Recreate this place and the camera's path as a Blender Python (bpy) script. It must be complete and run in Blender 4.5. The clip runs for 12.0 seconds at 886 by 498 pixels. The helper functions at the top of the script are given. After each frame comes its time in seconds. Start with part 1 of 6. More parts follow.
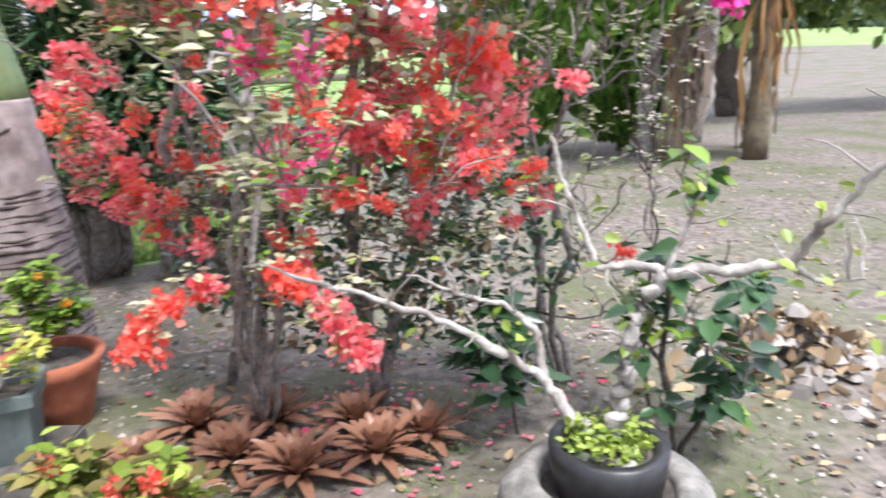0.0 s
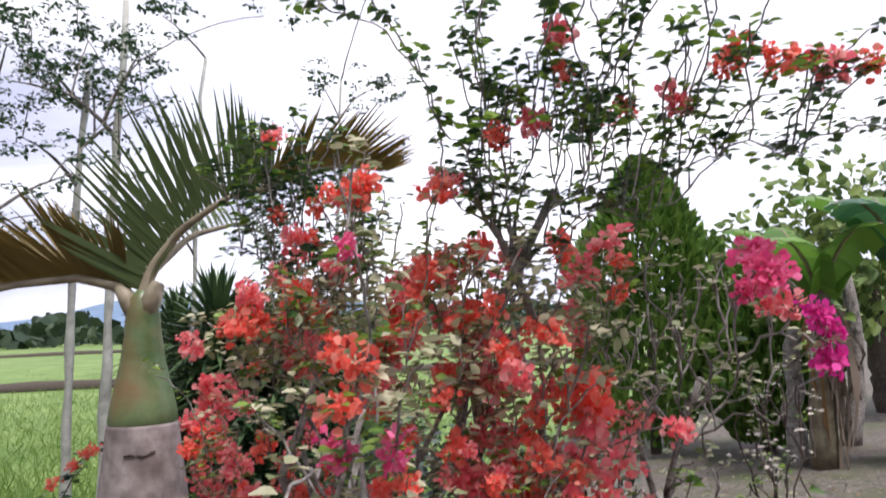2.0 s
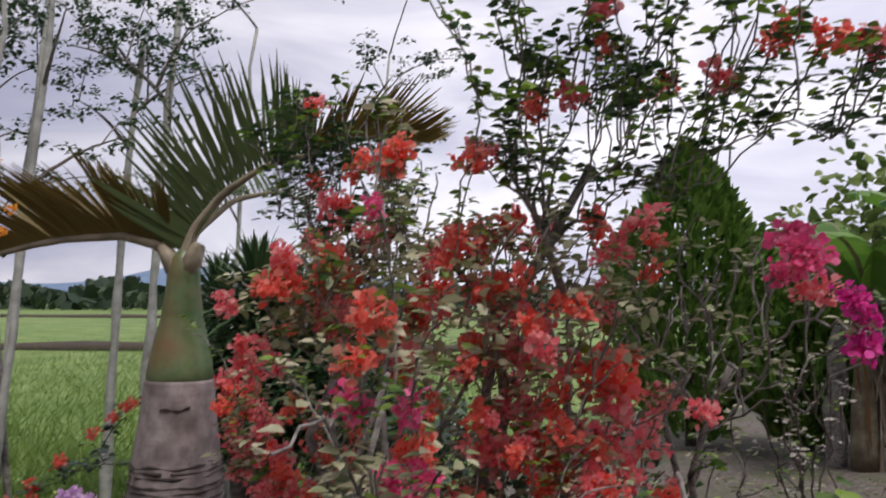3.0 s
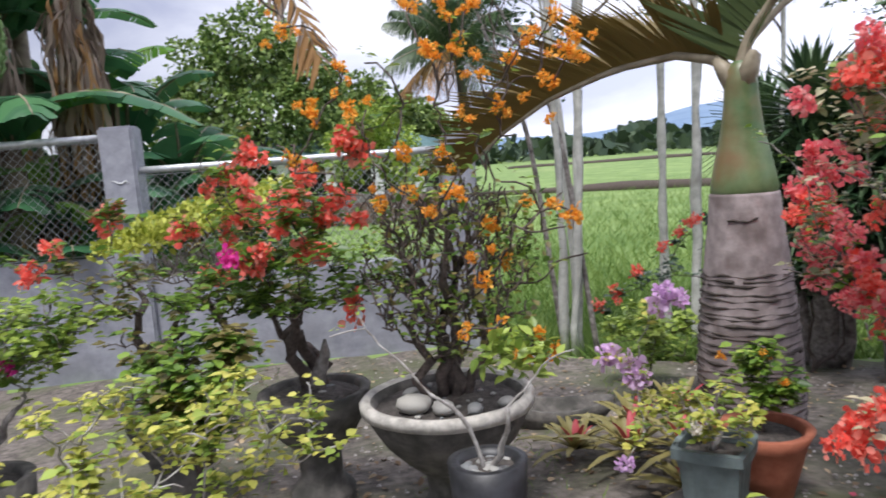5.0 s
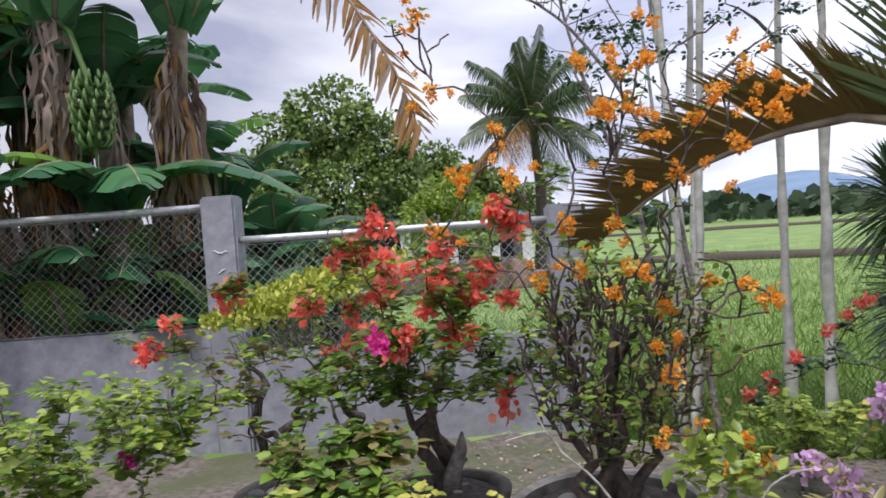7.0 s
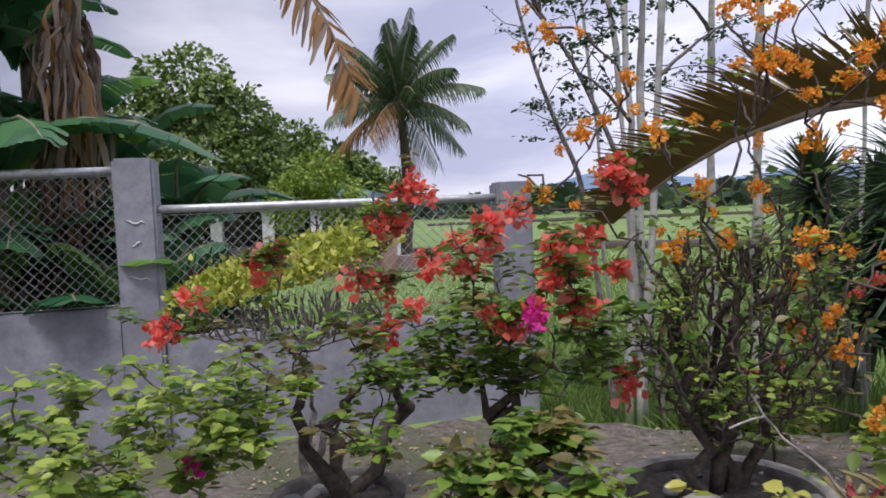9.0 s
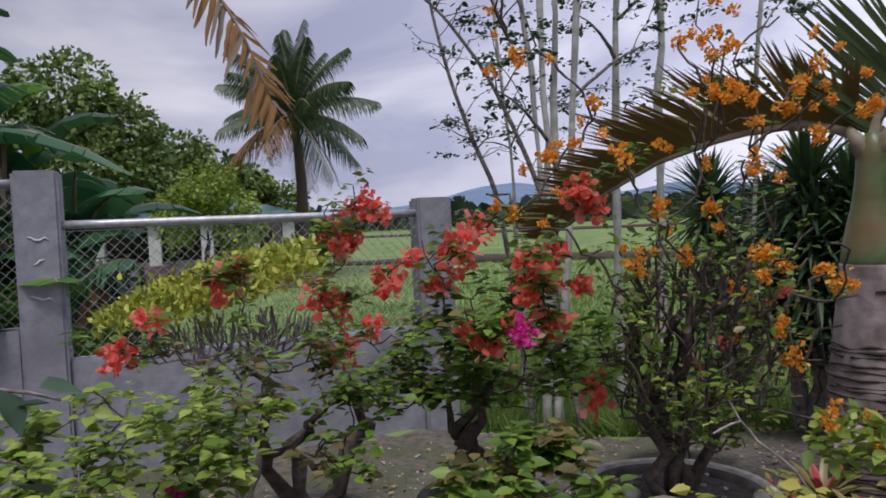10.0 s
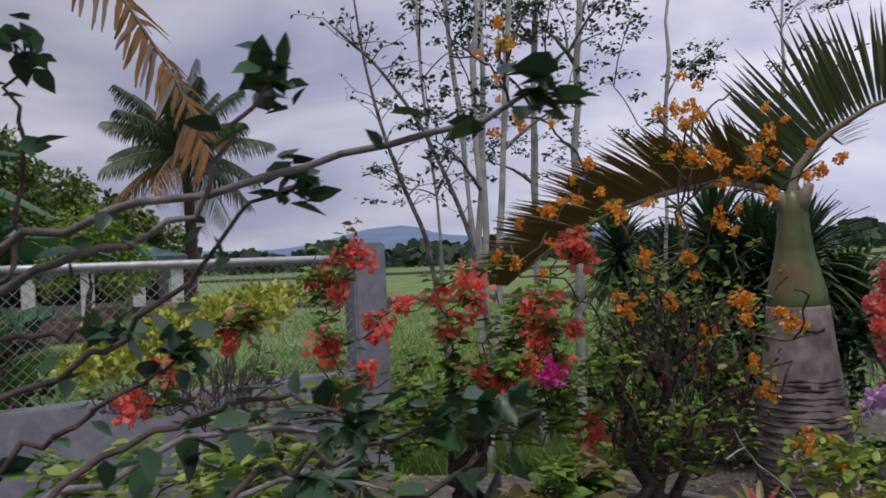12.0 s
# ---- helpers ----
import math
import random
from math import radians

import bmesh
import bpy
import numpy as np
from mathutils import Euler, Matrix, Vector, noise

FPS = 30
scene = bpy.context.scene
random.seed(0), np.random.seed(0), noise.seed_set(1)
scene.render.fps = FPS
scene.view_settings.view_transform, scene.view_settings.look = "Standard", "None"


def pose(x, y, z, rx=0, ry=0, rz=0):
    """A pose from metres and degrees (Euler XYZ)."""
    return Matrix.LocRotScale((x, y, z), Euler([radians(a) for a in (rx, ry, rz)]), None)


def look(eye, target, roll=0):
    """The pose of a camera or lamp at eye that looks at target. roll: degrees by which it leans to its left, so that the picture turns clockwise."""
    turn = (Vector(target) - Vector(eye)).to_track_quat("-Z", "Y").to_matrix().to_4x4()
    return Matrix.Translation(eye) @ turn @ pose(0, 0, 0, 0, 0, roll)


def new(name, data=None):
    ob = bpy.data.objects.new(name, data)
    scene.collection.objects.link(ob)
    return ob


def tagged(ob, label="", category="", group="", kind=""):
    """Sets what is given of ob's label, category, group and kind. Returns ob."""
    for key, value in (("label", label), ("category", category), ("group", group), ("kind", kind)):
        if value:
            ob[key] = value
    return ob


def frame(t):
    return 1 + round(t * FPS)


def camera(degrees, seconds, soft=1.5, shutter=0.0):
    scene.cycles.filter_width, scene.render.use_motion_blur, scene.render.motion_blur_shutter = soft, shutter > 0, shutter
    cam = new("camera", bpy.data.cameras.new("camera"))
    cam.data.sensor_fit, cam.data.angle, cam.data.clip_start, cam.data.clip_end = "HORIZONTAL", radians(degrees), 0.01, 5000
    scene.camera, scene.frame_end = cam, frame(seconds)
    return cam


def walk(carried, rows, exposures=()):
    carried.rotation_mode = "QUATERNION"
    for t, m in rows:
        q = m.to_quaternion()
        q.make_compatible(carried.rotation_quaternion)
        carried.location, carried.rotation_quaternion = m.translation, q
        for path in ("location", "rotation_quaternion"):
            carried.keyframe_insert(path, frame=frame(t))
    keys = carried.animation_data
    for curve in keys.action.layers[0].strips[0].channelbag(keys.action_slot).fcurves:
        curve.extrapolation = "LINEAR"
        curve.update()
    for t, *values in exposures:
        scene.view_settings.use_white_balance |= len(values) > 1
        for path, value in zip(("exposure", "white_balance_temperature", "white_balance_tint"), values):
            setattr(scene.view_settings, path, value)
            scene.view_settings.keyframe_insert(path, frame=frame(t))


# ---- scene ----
cam = camera(62.0, 12.0, 1.7, 0.25)
PATH = [
    (0, (0.493, 0.301, 1.44), (0.15, 2.19, 0.878), -1.7),
    (0.5, (0.478, 0.235, 1.465), (-0.235, 2.032, 0.95), -1.9),
    (1, (0.497, 0.227, 1.525), (-0.218, 2.076, 1.264), -2.0),
    (1.5, (0.531, 0.253, 1.566), (-0.183, 2.119, 1.485), -1.9),
    (2, (0.616, 0.273, 1.631), (-0.064, 2.144, 1.832), -2.4),
    (2.5, (0.649, 0.283, 1.639), (-0.034, 2.13, 1.988), -0.5),
    (2.7, (0.654, 0.288, 1.625), (-0.056, 2.135, 1.911), 0.1),
    (4.3, (0.585, 0.218, 1.493), (-0.905, 1.532, 1.263), -3.9),
    (4.5, (0.57, 0.202, 1.497), (-1.027, 1.385, 1.273), -4.5),
    (5, (0.566, 0.156, 1.486), (-1.204, 1.057, 1.252), -4.6),
    (5.5, (0.554, 0.129, 1.493), (-1.309, 0.827, 1.286), -4.2),
    (6, (0.461, 0.124, 1.508), (-1.422, 0.767, 1.307), -3.8),
    (6.5, (0.271, 0.061, 1.528), (-1.597, 0.77, 1.429), -3.4),
    (7, (0.12, -0.005, 1.525), (-1.731, 0.753, 1.491), -4.3),
    (7.2, (0.044, -0.032, 1.506), (-1.796, 0.747, 1.421), -3.8),
    (8.8, (-0.552, -0.564, 1.498), (-2.213, 0.544, 1.39), -2.4),
    (9, (-0.621, -0.619, 1.493), (-2.272, 0.505, 1.396), -2.7),
    (9.5, (-0.735, -0.744, 1.511), (-2.286, 0.515, 1.42), -3.7),
    (10, (-0.763, -0.847, 1.521), (-2.229, 0.511, 1.447), -2.7),
    (10.5, (-0.764, -0.971, 1.545), (-2.162, 0.458, 1.492), -2.6),
    (11, (-0.79, -1.071, 1.556), (-2.243, 0.303, 1.547), -2.3),
    (11.5, (-0.875, -1.157, 1.567), (-2.209, 0.332, 1.618), -3.3),
    (12, (-0.967, -1.255, 1.565), (-2.203, 0.317, 1.592), -2.6),
]
walk(cam, [(t, look(e, g, r)) for t, e, g, r in PATH],
     [(0, 1.85, 6250, 12), (1.0, 1.85, 6250, 12), (1.6, 1.5, 6350, 13), (2.1, 0.68, 6500, 13), (2.7, 0.05, 6650, 14), (4.3, 0.6, 6400, 12), (5.5, 1.03, 6250, 11), (6.2, 1.03, 6250, 11), (7.2, 0.66, 6350, 13), (8.8, 0.45, 6250, 16), (9.5, 0.15, 6250, 17), (10, -0.05, 6250, 17), (11, -0.3, 6250, 18), (12, -0.36, 6250, 18)])

# ---- light ----
world = bpy.data.worlds.new("overcast_sky")
scene.world = world
world.use_nodes = True
SUN_EL, SUN_ROT = radians(67), radians(140)


def build_sky():
    nt = world.node_tree
    nt.nodes.clear()
    n, l = nt.nodes.new, nt.links.new
    out = n("ShaderNodeOutputWorld")
    sky = n("ShaderNodeTexSky")
    sky.sky_type, sky.sun_disc, sky.sun_elevation, sky.sun_rotation = "NISHITA", False, SUN_EL, SUN_ROT
    bg = n("ShaderNodeBackground")
    bg.inputs["Strength"].default_value = 0.1
    l(sky.outputs[0], bg.inputs["Color"])
    co = n("ShaderNodeTexCoord")
    mp = n("ShaderNodeMapping")
    mp.inputs["Scale"].default_value = (1.0, 1.0, 3.2)
    l(co.outputs["Generated"], mp.inputs["Vector"])
    no = n("ShaderNodeTexNoise")
    no.inputs["Scale"].default_value = 2.3
    no.inputs["Detail"].default_value = 6
    no.inputs["Roughness"].default_value = 0.52
    no.inputs["Distortion"].default_value = 0.5
    l(mp.outputs[0], no.inputs["Vector"])
    ra = n("ShaderNodeValToRGB")
    ra.color_ramp.elements[0].position, ra.color_ramp.elements[0].color = 0.36, (0.50, 0.52, 0.68, 1)
    ra.color_ramp.elements[1].position, ra.color_ramp.elements[1].color = 0.66, (1.02, 1.02, 1.10, 1)
    l(no.outputs["Fac"], ra.inputs["Fac"])
    cl = n("ShaderNodeBackground")
    cl.inputs["Strength"].default_value = 0.80
    side = n("ShaderNodeVectorMath")          # the cloud deck is thinner, and so brighter, to the north-east
    side.operation, side.inputs[1].default_value = "DOT_PRODUCT", (0.3, 0.95, 0.0)
    l(co.outputs["Generated"], side.inputs[0])
    thin = n("ShaderNodeMapRange")
    thin.inputs["From Min"].default_value, thin.inputs["From Max"].default_value = -0.3, 0.9
    thin.inputs["To Min"].default_value, thin.inputs["To Max"].default_value = 0.58, 1.42
    l(side.outputs["Value"], thin.inputs["Value"])
    deck = n("ShaderNodeVectorMath")
    deck.operation = "SCALE"
    l(ra.outputs[0], deck.inputs[0]), l(thin.outputs[0], deck.inputs["Scale"])
    l(deck.outputs[0], cl.inputs["Color"])
    mx = n("ShaderNodeMixShader")
    mx.inputs[0].default_value = 0.93
    l(bg.outputs[0], mx.inputs[1]), l(cl.outputs[0], mx.inputs[2]), l(mx.outputs[0], out.inputs[0])


build_sky()
sun = new("sun", bpy.data.lights.new("sun", "SUN"))
sun.data.energy, sun.data.angle, sun.data.color = 2.15, radians(16), (1.0, 0.97, 0.93)
sun.matrix_world = look((0, 0, 20), (-5.5, 6.5, 0))


# ---- materials ----
def mat(name, c1, c2, scale=20, rough=0.6, bump=0.3, thin=0.0, island=0.0, piece=0.0, metal=0.0, c3=None, spot=0.35, bscale=4.0, wave=0.0):
    """A surface whose colour wanders between c1 and c2, with stains of c3; thin lets light through leaves; island and piece vary each leaf or object."""
    m = bpy.data.materials.new(name)
    m.use_nodes = True
    nt = m.node_tree
    n, l = nt.nodes.new, nt.links.new
    bs = nt.nodes["Principled BSDF"]
    co = n("ShaderNodeTexCoord")
    no = n("ShaderNodeTexNoise")
    no.inputs["Scale"].default_value, no.inputs["Detail"].default_value, no.inputs["Roughness"].default_value = scale, 6, 0.62
    l(co.outputs["Object"], no.inputs["Vector"])
    ra = n("ShaderNodeValToRGB")
    ra.color_ramp.elements[0].position, ra.color_ramp.elements[1].position = 0.34, 0.66
    ra.color_ramp.elements[0].color, ra.color_ramp.elements[1].color = (*c1, 1), (*c2, 1)
    src = no.outputs["Fac"]
    if island or piece:
        rnd = n("ShaderNodeNewGeometry").outputs["Random Per Island"] if island else n("ShaderNodeObjectInfo").outputs["Random"]
        mixf = n("ShaderNodeMix")
        mixf.inputs[0].default_value = island or piece
        l(no.outputs["Fac"], mixf.inputs[2]), l(rnd, mixf.inputs[3])
        src = mixf.outputs[0]
        ra.color_ramp.elements[0].position, ra.color_ramp.elements[1].position = 0.2, 0.8
    l(src, ra.inputs["Fac"])
    col = ra.outputs[0]
    if c3:
        big = n("ShaderNodeTexNoise")
        big.inputs["Scale"].default_value, big.inputs["Detail"].default_value = bscale, 5
        l(co.outputs["Object"], big.inputs["Vector"])
        r2 = n("ShaderNodeValToRGB")
        r2.color_ramp.elements[0].position, r2.color_ramp.elements[1].position = 1 - spot - 0.1, 1 - spot + 0.14
        l(big.outputs["Fac"], r2.inputs["Fac"])
        mc = n("ShaderNodeMix")
        mc.data_type = "RGBA"
        mc.inputs[7].default_value = (*c3, 1)
        l(r2.outputs[0], mc.inputs[0]), l(col, mc.inputs[6])
        col = mc.outputs[2]
    l(col, bs.inputs["Base Color"])
    bs.inputs["Roughness"].default_value, bs.inputs["Metallic"].default_value = rough, metal
    if bump:
        bp = n("ShaderNodeBump")
        bp.inputs["Strength"].default_value, bp.inputs["Distance"].default_value = bump, 0.01
        l(no.outputs["Fac"], bp.inputs["Height"]), l(bp.outputs[0], bs.inputs["Normal"])
    if thin:
        tr = n("ShaderNodeBsdfTranslucent")
        l(col, tr.inputs["Color"])
        mx = n("ShaderNodeMixShader")
        mx.inputs[0].default_value = thin
        l(bs.outputs[0], mx.inputs[1]), l(tr.outputs[0], mx.inputs[2])
        l(mx.outputs[0], nt.nodes["Material Output"].inputs[0])
    return m


M_SOIL = mat("dry_gravelly_soil", (0.065, 0.055, 0.047), (0.21, 0.18, 0.157), 16, 0.95, 1.0, c3=(0.085, 0.095, 0.045), spot=0.46, bscale=1.3)
M_FIELD = mat("young_rice_field", (0.10, 0.18, 0.035), (0.22, 0.31, 0.09), 0.5, 0.9, 0.3, c3=(0.27, 0.31, 0.12), spot=0.3, bscale=0.03)
M_GRASS = mat("grass_blades", (0.08, 0.16, 0.025), (0.22, 0.31, 0.075), 3, 0.6, 0, 0.3, island=0.7)
M_CONC = mat("bare_cement_render", (0.21, 0.215, 0.25), (0.34, 0.345, 0.385), 7, 0.9, 0.35, c3=(0.19, 0.19, 0.21), spot=0.4, bscale=1.6)
M_SCAR = mat("pale_scratch", (0.6, 0.6, 0.6), (0.7, 0.7, 0.7), 20, 0.9, 0)
M_PIPE = mat("galvanised_pipe", (0.42, 0.43, 0.45), (0.62, 0.63, 0.64), 14, 0.45, 0.1, metal=0.5, c3=(0.34, 0.29, 0.25), spot=0.3, bscale=6)
M_WIRE = mat("galvanised_wire", (0.33, 0.34, 0.35), (0.50, 0.51, 0.51), 30, 0.5, 0, metal=0.5)
M_BARK = mat("grey_brown_bark", (0.13, 0.11, 0.10), (0.36, 0.33, 0.31), 30, 0.95, 0.9, c3=(0.05, 0.04, 0.035), spot=0.4, bscale=9)
M_BARKD = mat("dark_bark", (0.045, 0.035, 0.03), (0.14, 0.11, 0.095), 34, 0.95, 0.9)
M_BARKW = mat("pale_lichened_bark", (0.24, 0.22, 0.20), (0.50, 0.48, 0.455), 26, 0.9, 0.8, c3=(0.17, 0.14, 0.12), spot=0.42, bscale=12)
M_TRUNKW = mat("pale_smooth_bark", (0.34, 0.34, 0.31), (0.60, 0.60, 0.55), 10, 0.85, 0.3, c3=(0.16, 0.15, 0.13), spot=0.35, bscale=5)
M_LEAF = mat("bougainvillea_leaf", (0.06, 0.135, 0.02), (0.24, 0.37, 0.055), 18, 0.42, 0.1, 0.34, island=0.75)
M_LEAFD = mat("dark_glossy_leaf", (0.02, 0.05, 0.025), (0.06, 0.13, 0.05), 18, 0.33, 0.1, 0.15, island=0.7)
M_HEDGE = mat("clipped_yellow_green_leaf", (0.22, 0.27, 0.02), (0.62, 0.64, 0.12), 14, 0.45, 0.1, 0.3, island=0.85)
M_LIME = mat("lime_green_leaf", (0.14, 0.22, 0.03), (0.40, 0.50, 0.10), 18, 0.42, 0.1, 0.32, island=0.8)
M_YELLOW = mat("yellow_variegated_leaf", (0.22, 0.26, 0.03), (0.60, 0.57, 0.13), 14, 0.45, 0.1, 0.3, island=0.85)
M_VARI = mat("cream_edged_leaf", (0.13, 0.18, 0.06), (0.60, 0.55, 0.38), 26, 0.5, 0.1, 0.25, island=0.5)
M_BRONZE = mat("bronze_young_leaf", (0.10, 0.09, 0.03), (0.26, 0.22, 0.07), 18, 0.42, 0.1, 0.28, island=0.8)
M_CORAL = mat("coral_bract", (0.96, 0.13, 0.095), (0.99, 0.37, 0.29), 16, 0.6, 0.1, 0.58, island=0.75)
M_RED = mat("rose_red_bract", (0.90, 0.15, 0.20), (0.99, 0.48, 0.46), 16, 0.6, 0.1, 0.58, island=0.8)
M_PINK = mat("hot_pink_bract", (0.78, 0.06, 0.22), (0.95, 0.22, 0.42), 16, 0.6, 0.1, 0.42, island=0.8)
M_MAG = mat("magenta_bract", (0.65, 0.02, 0.26), (0.85, 0.07, 0.42), 16, 0.6, 0.1, 0.42, island=0.8)
M_ORANGE = mat("orange_bract", (0.82, 0.30, 0.015), (0.96, 0.54, 0.09), 16, 0.6, 0.1, 0.42, island=0.8)
M_LILAC = mat("lilac_bract", (0.66, 0.40, 0.70), (0.87, 0.66, 0.87), 16, 0.6, 0.1, 0.42, island=0.8)
M_WHITE = mat("cream_petal", (0.72, 0.66, 0.60), (0.85, 0.80, 0.72), 16, 0.6, 0, 0.35, island=0.8)
M_POT = mat("weathered_cement_pot", (0.07, 0.065, 0.06), (0.17, 0.155, 0.14), 15, 0.95, 0.7, c3=(0.035, 0.035, 0.03), spot=0.45, bscale=5)
M_RIM = mat("lime_stained_pot_rim", (0.33, 0.31, 0.28), (0.58, 0.55, 0.50), 20, 0.95, 0.8, c3=(0.19, 0.17, 0.15), spot=0.33, bscale=9)
M_OLDCEM = mat("old_grey_cement", (0.13, 0.125, 0.115), (0.31, 0.295, 0.275), 12, 0.95, 0.9, c3=(0.07, 0.07, 0.06), spot=0.42, bscale=7)
M_BLACK = mat("black_plastic", (0.012, 0.012, 0.014), (0.03, 0.03, 0.034), 20, 0.45, 0.1)
M_GREENPOT = mat("grey_green_plastic", (0.10, 0.13, 0.13), (0.17, 0.21, 0.21), 12, 0.55, 0.2, c3=(0.07, 0.08, 0.08), spot=0.35)
M_TERRA = mat("terracotta", (0.26, 0.075, 0.04), (0.40, 0.14, 0.08), 12, 0.85, 0.4, c3=(0.16, 0.06, 0.04), spot=0.35)
M_EARTH = mat("dark_potting_earth", (0.035, 0.03, 0.027), (0.11, 0.095, 0.085), 40, 1.0, 1.0)
M_STONE = mat("river_stone", (0.15, 0.16, 0.17), (0.42, 0.40, 0.36), 12, 0.75, 0.2, piece=0.6)
M_PEBBLE = mat("ground_pebble", (0.10, 0.09, 0.08), (0.40, 0.37, 0.34), 12, 0.85, 0.2, island=0.8)
M_LITTER = mat("dry_leaf_litter", (0.14, 0.09, 0.05), (0.42, 0.32, 0.20), 12, 0.85, 0, 0.1, island=0.8)
M_FALLEN = mat("fallen_bract", (0.45, 0.05, 0.10), (0.75, 0.22, 0.28), 12, 0.75, 0, 0.2, island=0.8)
M_PTRUNK = mat("ringed_palm_trunk", (0.155, 0.125, 0.122), (0.36, 0.305, 0.30), 9, 0.95, 0.7, c3=(0.13, 0.10, 0.095), spot=0.38, bscale=5)
M_RING = mat("dark_trunk_scar", (0.035, 0.028, 0.026), (0.10, 0.08, 0.07), 20, 0.95, 0.6)
M_SHAFT = mat("green_crownshaft", (0.055, 0.105, 0.03), (0.19, 0.25, 0.12), 4, 0.4, 0.15, c3=(0.20, 0.10, 0.045), spot=0.44, bscale=3.2)
M_PALM = mat("palm_leaflet", (0.022, 0.05, 0.012), (0.085, 0.12, 0.03), 4, 0.6, 0.05, 0.18, island=0.7)
M_PALMB = mat("browning_palm_leaflet", (0.05, 0.030, 0.010), (0.25, 0.18, 0.045), 4, 0.6, 0.05, 0.18, island=0.8)
M_RACHIS = mat("palm_rachis", (0.16, 0.13, 0.08), (0.33, 0.28, 0.20), 10, 0.6, 0.2)
M_COCO = mat("coconut_leaflet", (0.025, 0.055, 0.022), (0.08, 0.125, 0.045), 2, 0.45, 0.05, 0.15, island=0.7)
M_DRY = mat("dry_brown_leaf", (0.09, 0.045, 0.022), (0.50, 0.28, 0.11), 7, 0.85, 0.4, 0.2, island=0.7)
M_DRYGREY = mat("withered_leaf_sheath", (0.13, 0.095, 0.07), (0.42, 0.33, 0.26), 6, 0.9, 0.5, 0.1, island=0.7)
M_BANANA = mat("banana_leaf", (0.025, 0.10, 0.045), (0.085, 0.22, 0.085), 2.5, 0.38, 0.15, 0.25, island=0.6)
M_BANLIT = mat("young_banana_leaf", (0.08, 0.20, 0.03), (0.20, 0.38, 0.06), 2.5, 0.42, 0.15, 0.4, island=0.6)
M_BANSTEM = mat("banana_stem", (0.10, 0.075, 0.05), (0.25, 0.22, 0.14), 6, 0.7, 0.4, c3=(0.08, 0.05, 0.035), spot=0.45)
M_FRUIT = mat("unripe_banana", (0.06, 0.12, 0.03), (0.13, 0.22, 0.06), 10, 0.5, 0.1, island=0.6)
M_YUCCA = mat("sword_leaf", (0.03, 0.065, 0.03), (0.10, 0.165, 0.065), 6, 0.4, 0.05, 0.1, island=0.7)
M_CONIFER = mat("conifer_spray", (0.05, 0.13, 0.015), (0.17, 0.29, 0.05), 3, 0.6, 0.1, 0.2, island=0.75)
M_BROM = mat("red_brown_bromeliad", (0.10, 0.04, 0.025), (0.42, 0.22, 0.14), 8, 0.4, 0.1, 0.15, island=0.8)
M_BROMG = mat("olive_bromeliad", (0.12, 0.13, 0.03), (0.36, 0.30, 0.12), 8, 0.4, 0.1, 0.15, island=0.8)
M_BROMR = mat("crimson_bromeliad_heart", (0.35, 0.03, 0.045), (0.60, 0.10, 0.12), 8, 0.4, 0.1, 0.15, island=0.8)
M_TREE = mat("tree_foliage", (0.06, 0.12, 0.025), (0.27, 0.36, 0.10), 0.6, 0.5, 0, 0.22, island=0.75)
M_FAR = mat("far_woods", (0.03, 0.055, 0.035), (0.075, 0.11, 0.06), 0.1, 0.9, 0, 0.1, island=0.7)
# distance haze is painted into the mountains' base colour
M_MOUNT = mat("haze_tinted_mountain", (0.13, 0.20, 0.31), (0.18, 0.26, 0.37), 0.01, 1.0, 0)
M_ROOF = mat("teal_iron_roof", (0.06, 0.13, 0.14), (0.13, 0.23, 0.24), 3, 0.6, 0.2, c3=(0.15, 0.15, 0.14), spot=0.3)
# house grey, darkened so that its colour carries the porch shade
M_HWALL = mat("shade_darkened_house_grey", (0.12, 0.115, 0.11), (0.21, 0.20, 0.19), 2, 0.9, 0.3)
M_COLW = mat("whitewashed_column", (0.55, 0.55, 0.56), (0.74, 0.74, 0.74), 4, 0.8, 0.2)
M_BOX = mat("mixed_stored_goods", (0.05, 0.06, 0.10), (0.35, 0.22, 0.18), 4, 0.8, 0.1, piece=0.8)


# ---- mesh helpers ----
rng = np.random.default_rng(7)


def mesh_of(name, verts, faces, material, smooth=True):
    me = bpy.data.meshes.new(name)
    me.from_pydata([tuple(map(float, v)) for v in verts], [], faces)
    for m in material if isinstance(material, (list, tuple)) else (material,):
        me.materials.append(m)
    if smooth:
        me.polygons.foreach_set("use_smooth", [True] * len(me.polygons))
    me.update()
    return me


